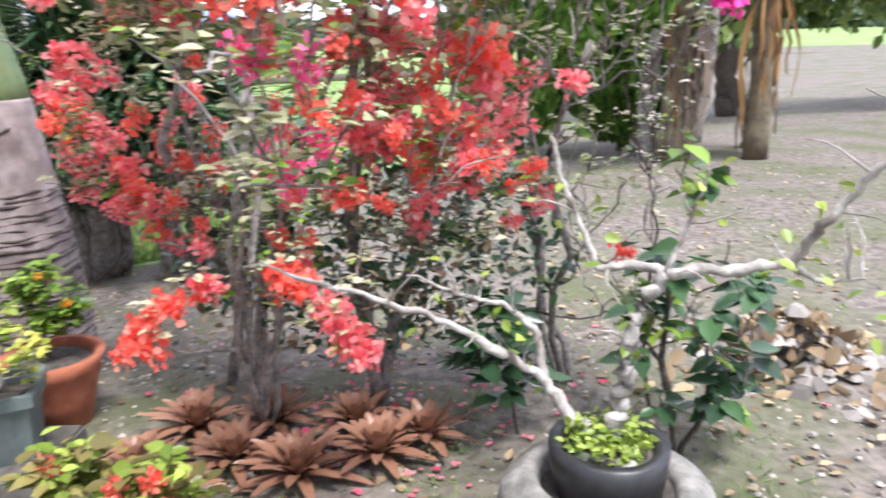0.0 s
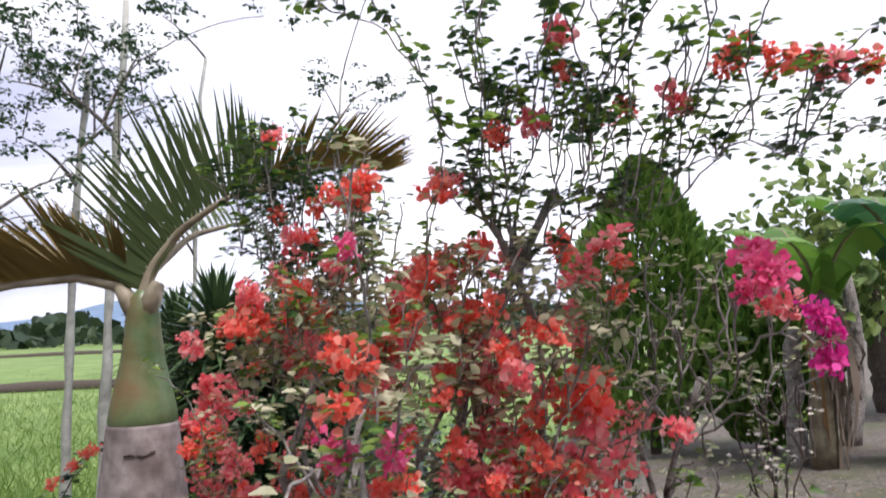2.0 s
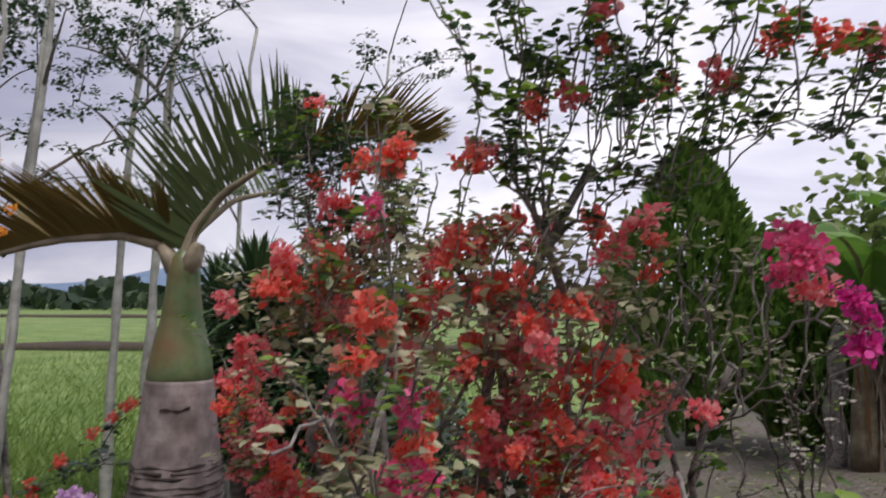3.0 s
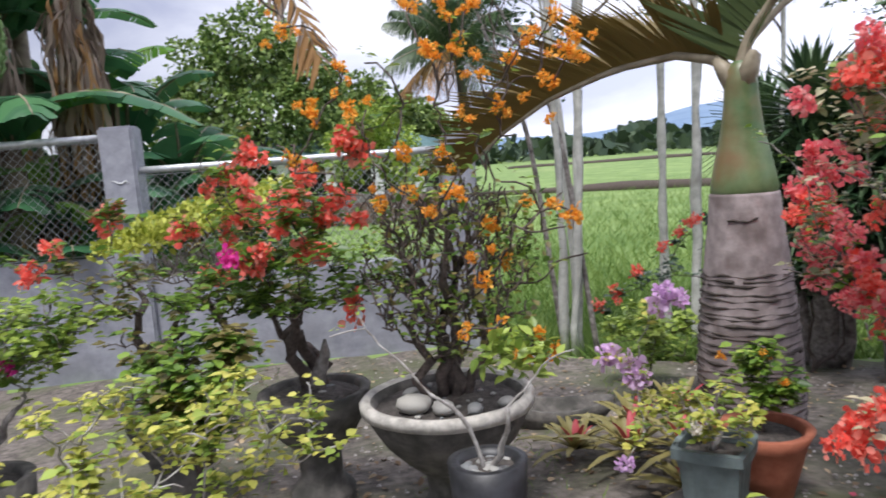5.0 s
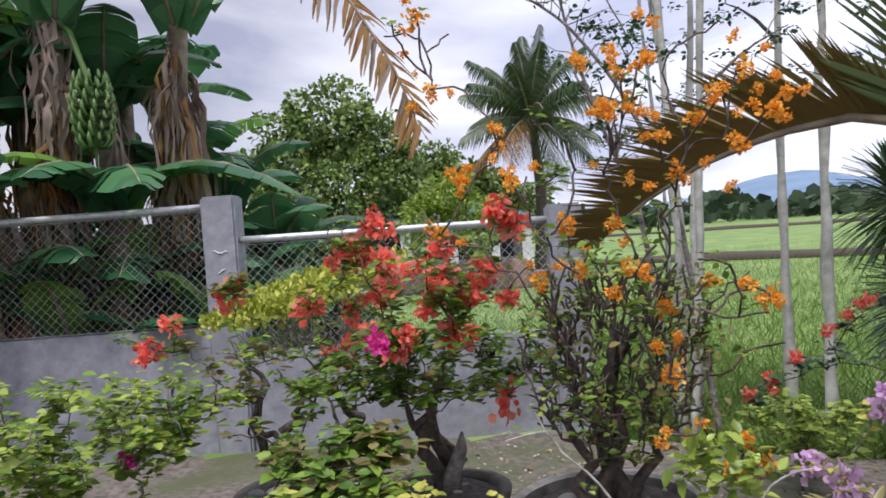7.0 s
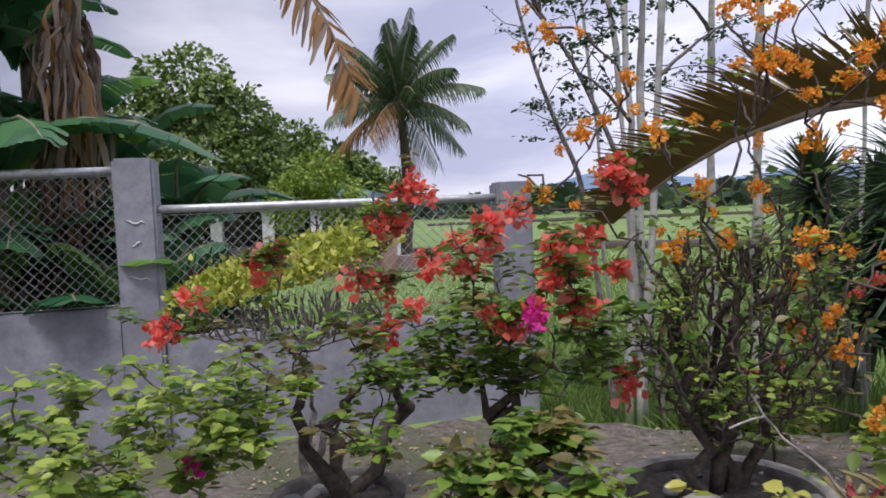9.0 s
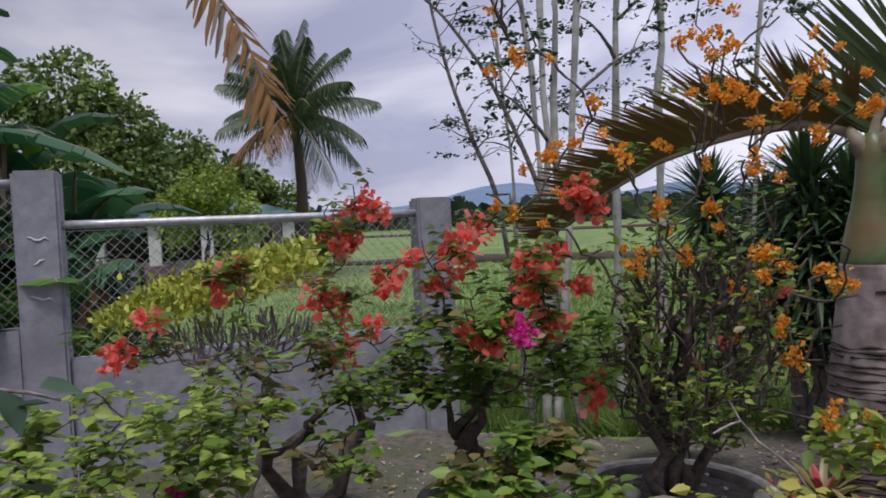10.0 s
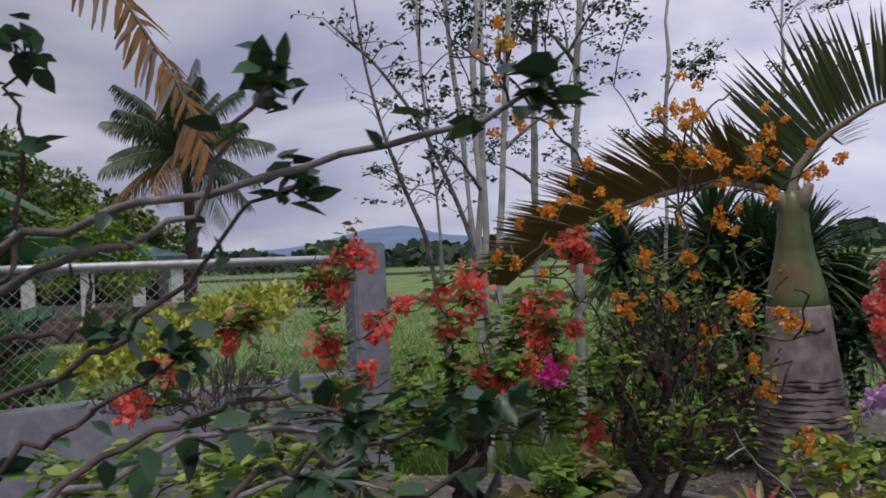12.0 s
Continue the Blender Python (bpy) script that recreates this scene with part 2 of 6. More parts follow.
class Soup:
    """Vertices and faces gathered for one mesh."""

    def __init__(self):
        self.v, self.f, self.n = [], [], 0

    def add(self, v, f):
        v = np.asarray(v, float)
        self.v.append(v)
        self.f += [tuple(int(i) + self.n for i in q) for q in f]
        self.n += len(v)

    def tube(self, pts, radii, sides=6, cap=True):
        pts = np.asarray(pts, float)
        k = len(pts)
        tan = np.gradient(pts, axis=0)
        tan /= np.linalg.norm(tan, axis=1)[:, None] + 1e-9
        ref = np.array([0.31, 0.27, 0.91]) if abs(tan[0] @ (0.31, 0.27, 0.91)) < 0.95 else np.array([1.0, 0.1, 0])
        a = np.cross(tan, ref)
        a /= np.linalg.norm(a, axis=1)[:, None] + 1e-9
        b = np.cross(tan, a)
        ang = np.arange(sides) * 2 * np.pi / sides
        ring = np.cos(ang)[None, :, None] * a[:, None] + np.sin(ang)[None, :, None] * b[:, None]
        v = (pts[:, None] + ring * np.asarray(radii, float)[:, None, None]).reshape(-1, 3)
        f = [(i * sides + j, i * sides + (j + 1) % sides, (i + 1) * sides + (j + 1) % sides, (i + 1) * sides + j) for i in range(k - 1) for j in range(sides)]
        if cap:
            f += [tuple(range(sides - 1, -1, -1)), tuple(range((k - 1) * sides, k * sides))]
        self.add(v, f)

    def box(self, lo, hi):
        (x0, y0, z0), (x1, y1, z1) = lo, hi
        v = [(x0, y0, z0), (x1, y0, z0), (x1, y1, z0), (x0, y1, z0), (x0, y0, z1), (x1, y0, z1), (x1, y1, z1), (x0, y1, z1)]
        self.add(v, [(3, 2, 1, 0), (4, 5, 6, 7), (0, 1, 5, 4), (1, 2, 6, 5), (2, 3, 7, 6), (3, 0, 4, 7)])

    def mesh(self, name, material, smooth=True):
        return mesh_of(name, np.concatenate(self.v) if self.v else [], self.f, material, smooth)


def part(name, data, parent, label=""):
    ob = new(name, data)
    ob.parent = parent
    return tagged(ob, label) if label else ob


def thing(name, label, category, at=(0, 0, 0), group="", kind=""):
    ob = new(name)
    ob.location = at
    ob.empty_display_size = 0.1
    return tagged(ob, label, category, group, kind)


def frames_for(d, up=None):
    """Turns whose y axis follows each row of d, with a random spin."""
    d = d / (np.linalg.norm(d, axis=1)[:, None] + 1e-9)
    r = rng.normal(size=d.shape) if up is None else up
    x = np.cross(d, r)
    x /= np.linalg.norm(x, axis=1)[:, None] + 1e-9
    return np.stack([x, d, np.cross(x, d)], -1)


LEAF_V = np.array([(0, 0, 0), (0.30, 0.30, 0.06), (0.26, 0.62, 0.03), (0, 1, -0.12), (-0.26, 0.62, 0.03), (-0.30, 0.30, 0.06), (0, 0.45, -0.06)])
LEAF_F = [(0, 1, 6), (1, 2, 6), (2, 3, 6), (3, 4, 6), (4, 5, 6), (5, 0, 6)]
QUAD_V = np.array([(-0.5, 0, 0), (0.5, 0.1, 0.1), (0.45, 0.9, -0.1), (0, 1.05, 0.05), (-0.5, 0.85, -0.05)])
QUAD_F = [(0, 1, 2, 3, 4)]


def leaves_mesh(name, at, way, size, material, shape=(LEAF_V, LEAF_F), up=None):
    """One mesh of many leaves, each at a point, along a way, of a size."""
    at, way, size = np.asarray(at, float), np.asarray(way, float), np.asarray(size, float)
    turn = frames_for(way, up)
    lv, lf = shape
    v = np.einsum("nij,kj->nki", turn, lv) * size[:, None, None] + at[:, None]
    k = len(lv)
    f = [tuple(i * k + q for q in face) for i in range(len(at)) for face in lf]
    return mesh_of(name, v.reshape(-1, 3), f, material)


def noisy(a, b, sag=0.0, wob=0.05, n=6):
    """A crooked way from a to b."""
    a, b = np.asarray(a, float), np.asarray(b, float)
    s = np.linspace(0, 1, n)[:, None]
    p = a + (b - a) * s
    L = np.linalg.norm(b - a)
    p += np.sin(s * np.pi) * rng.normal(size=3) * wob * L
    p[1:-1] += rng.normal(size=(n - 2, 3)) * wob * 0.3 * L
    p[:, 2] += np.sin(s[:, 0] * np.pi) * sag * L
    return p


def grow(base, heads, tips, r0=0.02, wob=0.10, rise=0.12, trunk_n=8, sides=6, tip_r=0.0026):
    """Stems from the base to each head, then a limb from the nearest node to each tip. Returns the stem soups, the twig soup and (points, ways) along the twigs."""
    stems, twigs = [], Soup()
    nodes, rad, pts, ways = [], [], [], []
    for h in heads:
        p = noisy(np.asarray(base) + rng.normal(size=3) * (r0, r0, 0), h, 0, wob, trunk_n)
        r = np.linspace(r0, r0 * 0.55, trunk_n) * (1 + 0.15 * rng.normal(size=trunk_n))
        one = Soup()
        one.tube(p, r, 8)
        stems.append(one)
        nodes += list(p[2:])
        rad += list(r[2:])
    base = np.asarray(base, float)
    for tip in sorted((np.asarray(t, float) for t in tips), key=lambda q: np.linalg.norm(q - base)):
        arr = np.array(nodes)
        far = np.linalg.norm(arr - tip, axis=1) + np.maximum(0, np.linalg.norm(arr - base, axis=1) - np.linalg.norm(tip - base) * 0.9)
        i = int(np.argmin(far + 0.25 * np.maximum(0, arr[:, 2] - tip[2])))
        n = min(12, max(4, int(np.linalg.norm(tip - arr[i]) / 0.06) + 3))
        p = noisy(arr[i], tip, rise, wob, n)
        r = np.linspace(max(tip_r * 1.3, min(rad[i] * 0.75, r0 * 0.5)), tip_r, n)
        twigs.tube(p, r, sides - 1, cap=False)
        nodes += list(p[1:])
        rad += list(r[1:])
        k = n // 3
        pts.append(p[k:]), ways.append(np.gradient(p, axis=0)[k:])
    return stems, twigs, (np.concatenate(pts), np.concatenate(ways)) if pts else (np.zeros((0, 3)), np.zeros((0, 3)))


def leafage(pts, ways, count, size, spread=0.05, top=0.0):
    """Places, ways, sizes and upward sides of leaves set in whorls along the outer twigs."""
    k = 5
    m = max(1, count // k)
    c = pts[rng.integers(0, len(pts), m)] + rng.normal(size=(m, 3)) * spread * 0.3
    a = rng.uniform(0, 6.28, (m, 1)) + np.arange(k) * 1.257 + rng.normal(size=(m, k)) * 0.35
    lift = rng.uniform(-0.45, 0.35, (m, k)) + top
    d = np.stack([np.cos(a), np.sin(a), lift], -1)
    at = c[:, None] + d * 0.006 + np.stack([0 * a, 0 * a, np.arange(k) * size * 0.18 + 0 * a], -1)
    up = np.array((0, 0, 1.0)) + rng.normal(size=(m * k, 3)) * 0.33
    return at.reshape(-1, 3), d.reshape(-1, 3), size * rng.uniform(0.5, 1.25, m * k), up


PETAL_V = np.array([(0, 0, 0), (0.46, 0.42, 0.22), (0.42, 0.82, 0.02), (0, 1.02, 0.12), (-0.42, 0.82, -0.06), (-0.46, 0.42, 0.14), (0, 0.5, -0.02)])
CLUSTERS = {}


def cluster_mesh(material, loose):
    """One of three shapes of a flower head, of unit radius, made of folded bracts."""
    key = (material.name, loose)
    if key not in CLUSTERS:
        out = []
        for k in range(3):
            n = 44
            d = rng.normal(size=(n, 3))
            d /= np.linalg.norm(d, axis=1)[:, None]
            at = d * rng.uniform(0.15, 0.85, n)[:, None] * (1.0, 1.0, 0.75 + 0.3 * loose)
            if loose:
                at += rng.normal(size=(n, 3)) * 0.20
            out.append(leaves_mesh("bract_cluster", at, d + rng.normal(size=(n, 3)) * 0.45 + (0, 0, 0.15), rng.uniform(0.44, 0.74, n), material, (PETAL_V, LEAF_F)))
        CLUSTERS[key] = out
    return CLUSTERS[key][rng.integers(0, 3)]


def heads_on(bush, places, material, size=0.07, loose=True, alt=None, odd=0.0):
    for p in places:
        m = alt if alt and rng.random() < odd else material
        for k in range(2 if rng.random() < 0.75 else 1):
            ob = part("flower_cluster", cluster_mesh(m, loose), bush)
            ob.location = Vector(p) + Vector(rng.normal(size=3) * size * (0.0 if k == 0 else 0.65)) - bush.location
            ob.rotation_euler = rng.uniform(0, 6.28, 3)
            s = size * rng.uniform(0.65, 1.15) * (1 if k == 0 else 0.7)
            ob.scale = (s * rng.uniform(0.85, 1.25), s, s * rng.uniform(0.8, 1.1))


def wood(ob, stems, twigs, bark, off=(0, 0, 0), bark2=None, name="branchwork"):
    for s in stems:
        s.v = [v + off for v in s.v]
        part("stem", s.mesh("stem", bark), ob)
    twigs.v = [v + off for v in twigs.v]
    tagged(part(name, twigs.mesh(name, bark2 or bark), ob), kind="stuff")


def foliage(ob, at, way, size, material, up=None):
    at = np.asarray(at, float)
    if up is None:
        up = np.array((0, 0, 1.0)) + rng.normal(size=at.shape) * 0.45
    return tagged(part("foliage", leaves_mesh("foliage", at, np.asarray(way) * (1, 1, 0.55), size, material, (LEAF_V, LEAF_F), up), ob), kind="stuff")


def bush(name, label, category, base, heads, tips, bark, leaf, n_leaf, leaf_size, r0=0.018, wob=0.1, rise=0.1, spread=0.06, leaf2=None, n2=0, top=0.1, tip_r=0.0026, dense=1.9):
    """A woody plant in place: stems, twigs and leaves."""
    ob = thing(name, label, category, base)
    off = -np.asarray(base, float)
    stems, twigs, (pts, ways) = grow(base, heads, tips, r0, wob, rise, tip_r=tip_r)
    wood(ob, stems, twigs, bark, off)
    for m, k in ((leaf, n_leaf), (leaf2, n2)):
        if k:
            at, way, size, up = leafage(pts + off, ways, int(k * dense), leaf_size * (0.85 if dense > 1 else 1), spread, top)
            foliage(ob, at, way, size, m, up)
    return ob


def around(places, n, spread):
    """More tips scattered about given ones."""
    p = np.asarray(places, float)
    return p[rng.integers(0, len(p), n)] + rng.normal(size=(n, 3)) * spread


def blob(center, radii, n):
    """Points inside an ellipsoid, thicker towards its skin."""
    d = rng.normal(size=(n, 3))
    d /= np.linalg.norm(d, axis=1)[:, None]
    return np.asarray(center) + d * np.asarray(radii) * (rng.uniform(0.15, 1, n) ** 0.45)[:, None]


# ---- ground ----
FX = (1.11 / 2.789, 2.56 / 2.789)          # the fence's direction
F0 = (-6.71, 0.80)


def fence_at(s):
    return F0[0] + FX[0] * s, F0[1] + FX[1] * s


def in_garden(x, y):
    fx = F0[0] + (y - F0[1]) * FX[0] / FX[1]
    return x > (fx if y < 3.4 else np.interp(y, [3.4, 4.3, 6, 14, 40, 90], [-5.6, -4.0, -2.4, -1.6, -1, 0])) and y < 60 and x < 60 and y > -60


def gz(x, y):
    s = min(1.0, max(0.0, (-0.86 * x + 0.5 * y - 2) / 4))
    z = -0.3 * s * s * (3 - 2 * s)
    if not in_garden(x, y):
        fx = F0[0] + (y - F0[1]) * FX[0] / FX[1]
        e = np.interp(y, [3.4, 4.3, 6, 14, 40, 90], [-5.6, -4.0, -2.4, -1.6, -1, 0]) if y > 3.4 else fx - 1.0
        z -= 0.3 * min(1.0, max(0.0, (e - x) / 1.5))
    return z


def build_ground():
    xs = np.unique(np.r_[-np.geomspace(3000, 14, 26), np.arange(-14, 8, 0.22), np.geomspace(8, 3000, 24)])
    ys = np.unique(np.r_[-np.geomspace(3000, 6, 22), np.arange(-6, 14, 0.22), np.geomspace(14, 3000, 26)])
    v, f, idx = [], [], []
    for y in ys:
        for x in xs:
            near = abs(x) < 16 and abs(y) < 18
            bump = (noise.noise((x * 1.7, y * 1.7, 0)) * 0.028 + noise.noise((x * 6, y * 6, 3)) * 0.014) if near else 0
            v.append((x, y, gz(x, y) + bump))
    w = len(xs)
    for j in range(len(ys) - 1):
        for i in range(w - 1):
            f.append((j * w + i, j * w + i + 1, (j + 1) * w + i + 1, (j + 1) * w + i))
            idx.append(0 if in_garden((xs[i] + xs[i + 1]) / 2, (ys[j] + ys[j + 1]) / 2) else 1)
    me = mesh_of("ground", v, f, (M_SOIL, M_FIELD))
    me.polygons.foreach_set("material_index", idx)
    tagged(new("ground", me), "bare stony garden soil running into a green rice field", "ground", kind="structure")


build_ground()


def scatter(name, label, n, test, size, material, shape, flat, lift=0.0, up=0.0):
    at, tries = [], 0
    while len(at) < n and tries < n * 30:
        tries += 1
        x, y = test()
        if x is not None:
            at.append((x, y, gz(x, y) + lift))
    at = np.array(at)
    way = rng.normal(size=at.shape) * (1, 1, flat) + (0, 0, up)
    ob = new(name, leaves_mesh(name, at, way, size * rng.uniform(0.4, 1.4, len(at)), material, shape, None if up else np.tile((0.05, 0.02, 1.0), (len(at), 1))))
    return tagged(ob, label, name.replace("_", " "), kind="stuff")


def garden_spot():
    r, a = 0.8 + 8 * rng.uniform(0, 1) ** 1.3, rng.uniform(-0.3, 2.9)
    x, y = 0.2 + r * math.cos(a + 0.15), 0.2 + r * math.sin(a + 0.15)
    return (x, y) if in_garden(x, y) else (None, None)


STONE_V = np.array([(0.5, 0, 0), (0.1, 0.45, 0), (-0.45, 0.25, 0), (-0.4, -0.3, 0), (0.15, -0.45, 0), (0.3, 0.05, 0.28), (-0.05, 0.2, 0.3), (-0.2, -0.1, 0.26), (0.1, -0.2, 0.27)])
STONE_F = [(0, 1, 6, 5), (1, 2, 6), (2, 3, 7, 6), (3, 4, 8, 7), (4, 0, 5, 8), (5, 6, 7, 8)]
scatter("pebbles", "small grey and white stones strewn over bare soil", 9000, garden_spot, 0.024, M_PEBBLE, (STONE_V, STONE_F), 0.02)
scatter("leaf_litter", "dry brown leaves fallen on the garden soil", 6000, garden_spot, 0.045, M_LITTER, (LEAF_V, LEAF_F), 0.25, 0.012)


def under_red():
    return rng.normal(-0.2, 0.55), rng.normal(2.7, 0.45)


scatter("fallen_bracts", "wilted pink bracts lying under the bougainvillea", 260, under_red, 0.026, M_FALLEN, (PETAL_V, LEAF_F), 0.3, 0.014)
BLADE_V = np.array([(-0.03, 0, 0), (0.03, 0, 0), (0.02, 0.55, 0.04), (0, 1, 0.16), (-0.02, 0.55, 0.04)])
BLADE_F = [(0, 1, 2, 4), (4, 2, 3)]


def field_spot():
    d = rng.uniform(0, 1) ** 1.7 * 26
    a = rng.uniform(-0.9, 1.0)
    x, y = -3.2 - d * 0.75 + rng.normal() * 3 * (0.4 + d / 10), 4.4 + d * 0.75 + a * d * 0.9
    return (x, y) if not in_garden(x, y) else (None, None)


def yard_spot():
    s, d = rng.uniform(-1, 6), rng.uniform(0.2, 9)
    x, y = fence_at(s)
    return x - d * FX[1], y + d * FX[0]


def tuft_spot():
    x, y = garden_spot()
    return (x, y) if x is not None and noise.noise((x * 0.9, y * 0.9, 5)) > 0.02 else (None, None)


scatter("field_grass", "tall fresh green rice and grass beside the garden", 44000, field_spot, 0.25, M_GRASS, (BLADE_V, BLADE_F), 0.3, 0, 1.6)
scatter("yard_grass", "short green grass behind the low wall", 8000, yard_spot, 0.22, M_GRASS, (BLADE_V, BLADE_F), 0.3, 0, 1.6)
scatter("garden_weeds", "sparse low weeds on bare soil", 9000, tuft_spot, 0.075, M_GRASS, (BLADE_V, BLADE_F), 0.4, 0, 0.9)


def build_bund():
    s = Soup()
    for k in range(2):
        off = (0, 60)[k]
        p = np.array([(-58 + i * 4.3 - off * 0.8, 8.2 + i * 2.4 + off + math.sin(i * 1.3) * 0.25, -0.52) for i in range(28)])
        s.tube(p, np.full(28, 0.28 + 0.1 * k) * (1 + 0.2 * rng.normal(size=28)), 6)
    tagged(new("field_bund", s.mesh("field_bund", M_BARKD)), "dark earth bund crossing the rice field", "bund", kind="structure")


build_bund()


def build_distance():
    n = 5200
    a = rng.uniform(radians(-25), radians(95), n)          # bearing to the left of +y
    d = rng.uniform(230, 330, n)
    hgt = 4 + 6 * np.array([noise.noise((x * 14, 0, 0)) for x in a]) + 2
    z = rng.uniform(0, 1, n) ** 0.8 * np.maximum(2.0, hgt)
    at = np.c_[-np.sin(a) * d, np.cos(a) * d, z - 0.6]
    ob = new("far_woods", leaves_mesh("far_woods", at, rng.normal(size=(n, 3)) + (0, 0, 0.6), rng.uniform(2.0, 4.6, n), M_FAR, (QUAD_V, QUAD_F)))
    tagged(ob, "dark line of distant trees beyond the rice field", "woods", kind="stuff")
    v, f = [], []
    m = 150
    for i in range(m):
        b = radians(-60 + 180 * i / (m - 1))
        peak = math.exp(-((b - radians(42)) / 0.10) ** 2) * 62 + math.exp(-((b - radians(56)) / 0.16) ** 2) * 25 + math.exp(-((b - radians(28)) / 0.12) ** 2) * 50
        h = 30 + peak + 16 * noise.noise((b * 6, 2, 0)) + 6 * noise.noise((b * 26, 5, 0))
        for r, z in ((1500, -5), (1750, h * 0.55), (2100, h)):
            v.append((-math.sin(b) * r, math.cos(b) * r, z))
    for i in range(m - 1):
        for k in range(2):
            q = i * 3 + k
            f.append((q, q + 3, q + 4, q + 1))
    # the ridge's blue is haze put into its colour
    tagged(new("backdrop", mesh_of("mountains", v, f, M_MOUNT)), "mountains tinted haze-blue on the horizon", "mountains", kind="structure")


build_distance()


# ---- fence ----
def fence_box(name, s0, s1, depth, z0, z1, material, parent=None, front=0.0, bev=0.012):
    """A block along the fence line; front moves its face towards the garden."""
    bm = bmesh.new()
    bmesh.ops.create_cube(bm, size=1)
    bmesh.ops.scale(bm, verts=bm.verts, vec=(s1 - s0, depth, z1 - z0))
    bmesh.ops.bevel(bm, geom=bm.edges[:], offset=bev, segments=2, affect="EDGES")
    me = bpy.data.meshes.new(name)
    bm.to_mesh(me), bm.free()
    me.materials.append(material)
    ob = new(name, me)
    x, y = fence_at((s0 + s1) / 2)
    nx, ny = FX[1], -FX[0]
    ob.matrix_world = pose(x + nx * (front - depth / 2), y + ny * (front - depth / 2), (z0 + z1) / 2, 0, 0, math.degrees(math.atan2(FX[1], FX[0])))
    if parent:
        ob.parent = parent
    return ob


POST2 = 2.79
tagged(fence_box("wall_west", -9.0, -0.313, 0.15, -0.5, 0.86, M_CONC, front=-0.06), "low grey cement wall below the chain-link fence", "wall", kind="structure")
tagged(fence_box("wall_north", 0.0, POST2, 0.15, -0.5, 0.60, M_CONC, front=-0.06), "low grey cement wall with a pale worn top", "wall", kind="structure")


def fence_post(s0, z1, scars):
    ob = tagged(fence_box("fence_post", s0, s0 + 0.31, 0.28, -0.5, z1, M_CONC, front=0.0, bev=0.02), "square grey cement fence post with pale scratches" if scars else "square grey cement fence post at the wall's end", "post", "fence posts")
    for z, a, w in scars:
        sp = Soup()
        p = np.array([(-w / 2 + w * k / 5, 0.143, z + a * k / 5 + 0.008 * rng.normal()) for k in range(6)])
        sp.tube(p, [0.002, 0.006, 0.008, 0.007, 0.005, 0.001], 5)
        mark = part("scratch", sp.mesh("scratch", M_SCAR), ob)
        mark.matrix_parent_inverse = Matrix.Identity(4)
        mark.rotation_euler = (0, 0, math.pi)
        mark.location = (0, 0, -(z1 - 0.5) / 2)


fence_post(-0.31, 2.04, [(1.52, 0.02, 0.16), (1.38, -0.04, 0.08), (1.08, 0.03, 0.18)])
fence_post(POST2, 1.74, [])
fence_post(-8.6, 2.04, [])


def rail(s0, s1, z, drop=0.0):
    s = Soup()
    (x0, y0), (x1, y1) = fence_at(s0), fence_at(s1)
    n = 9
    p = np.array([(x0 + (x1 - x0) * k / (n - 1) + 0.06 * -FX[1] * 1.6, y0 + (y1 - y0) * k / (n - 1) + 0.06 * FX[0] * 1.6, z + drop * k / (n - 1)) for k in range(n)])
    s.tube(p, [0.033] * n, 12)
    tagged(new("fence_rail", s.mesh("fence_rail", M_PIPE)), "galvanised steel pipe along the top of the fence", "rail", "fence rails")


rail(-8.4, -0.3, 1.95)
rail(-0.02, POST2, 1.63, -0.02)


def chain_link(s0, s1, z0, z1):
    """Crossed wires between two rails, each wire a part."""
    pitch, r = 0.085, 0.0028
    nx, ny = -FX[1] * 0.096, FX[0] * 0.096
    x0, y0 = fence_at(s0)
    ob = thing("chain_link_fence", "diamond chain-link wire stretched under the pipe rail", "fence", (x0, y0, z0), "chain-link panels")

    def wire(q, rr):
        s = Soup()
        s.tube(np.asarray(q) - (x0, y0, z0), [rr] * len(q), 3 if rr < 0.0035 else 5, cap=False)
        part("wire", s.mesh("wire", M_WIRE), ob)

    h = z1 - z0
    k = s0 - h
    while k < s1:
        for sg in (1, -1):
            a, b = (k, k + h) if sg > 0 else (k + h, k)
            lo, hi = max(min(a, b), s0), min(max(a, b), s1)
            t0, t1 = sorted(((lo - a) / (b - a), (hi - a) / (b - a)))
            if t1 - t0 > 0.02:
                q = []
                for t in (t0, (t0 + t1) / 2, t1):
                    x, y = fence_at(a + (b - a) * t)
                    q.append((x + nx + sg * 0.002, y + ny, z0 + h * t))
                wire(q, r)
        k += pitch
    for z in (z0 + 0.01, z1 - 0.02):
        (xa, ya), (xb, yb) = fence_at(s0), fence_at(s1)
        wire([(xa + nx, ya + ny, z), ((xa + xb) / 2 + nx, (ya + yb) / 2 + ny, z), (xb + nx, yb + ny, z)], 0.004)


chain_link(-5.6, -0.31, 0.87, 1.93)
chain_link(0.0, POST2, 0.61, 1.6)


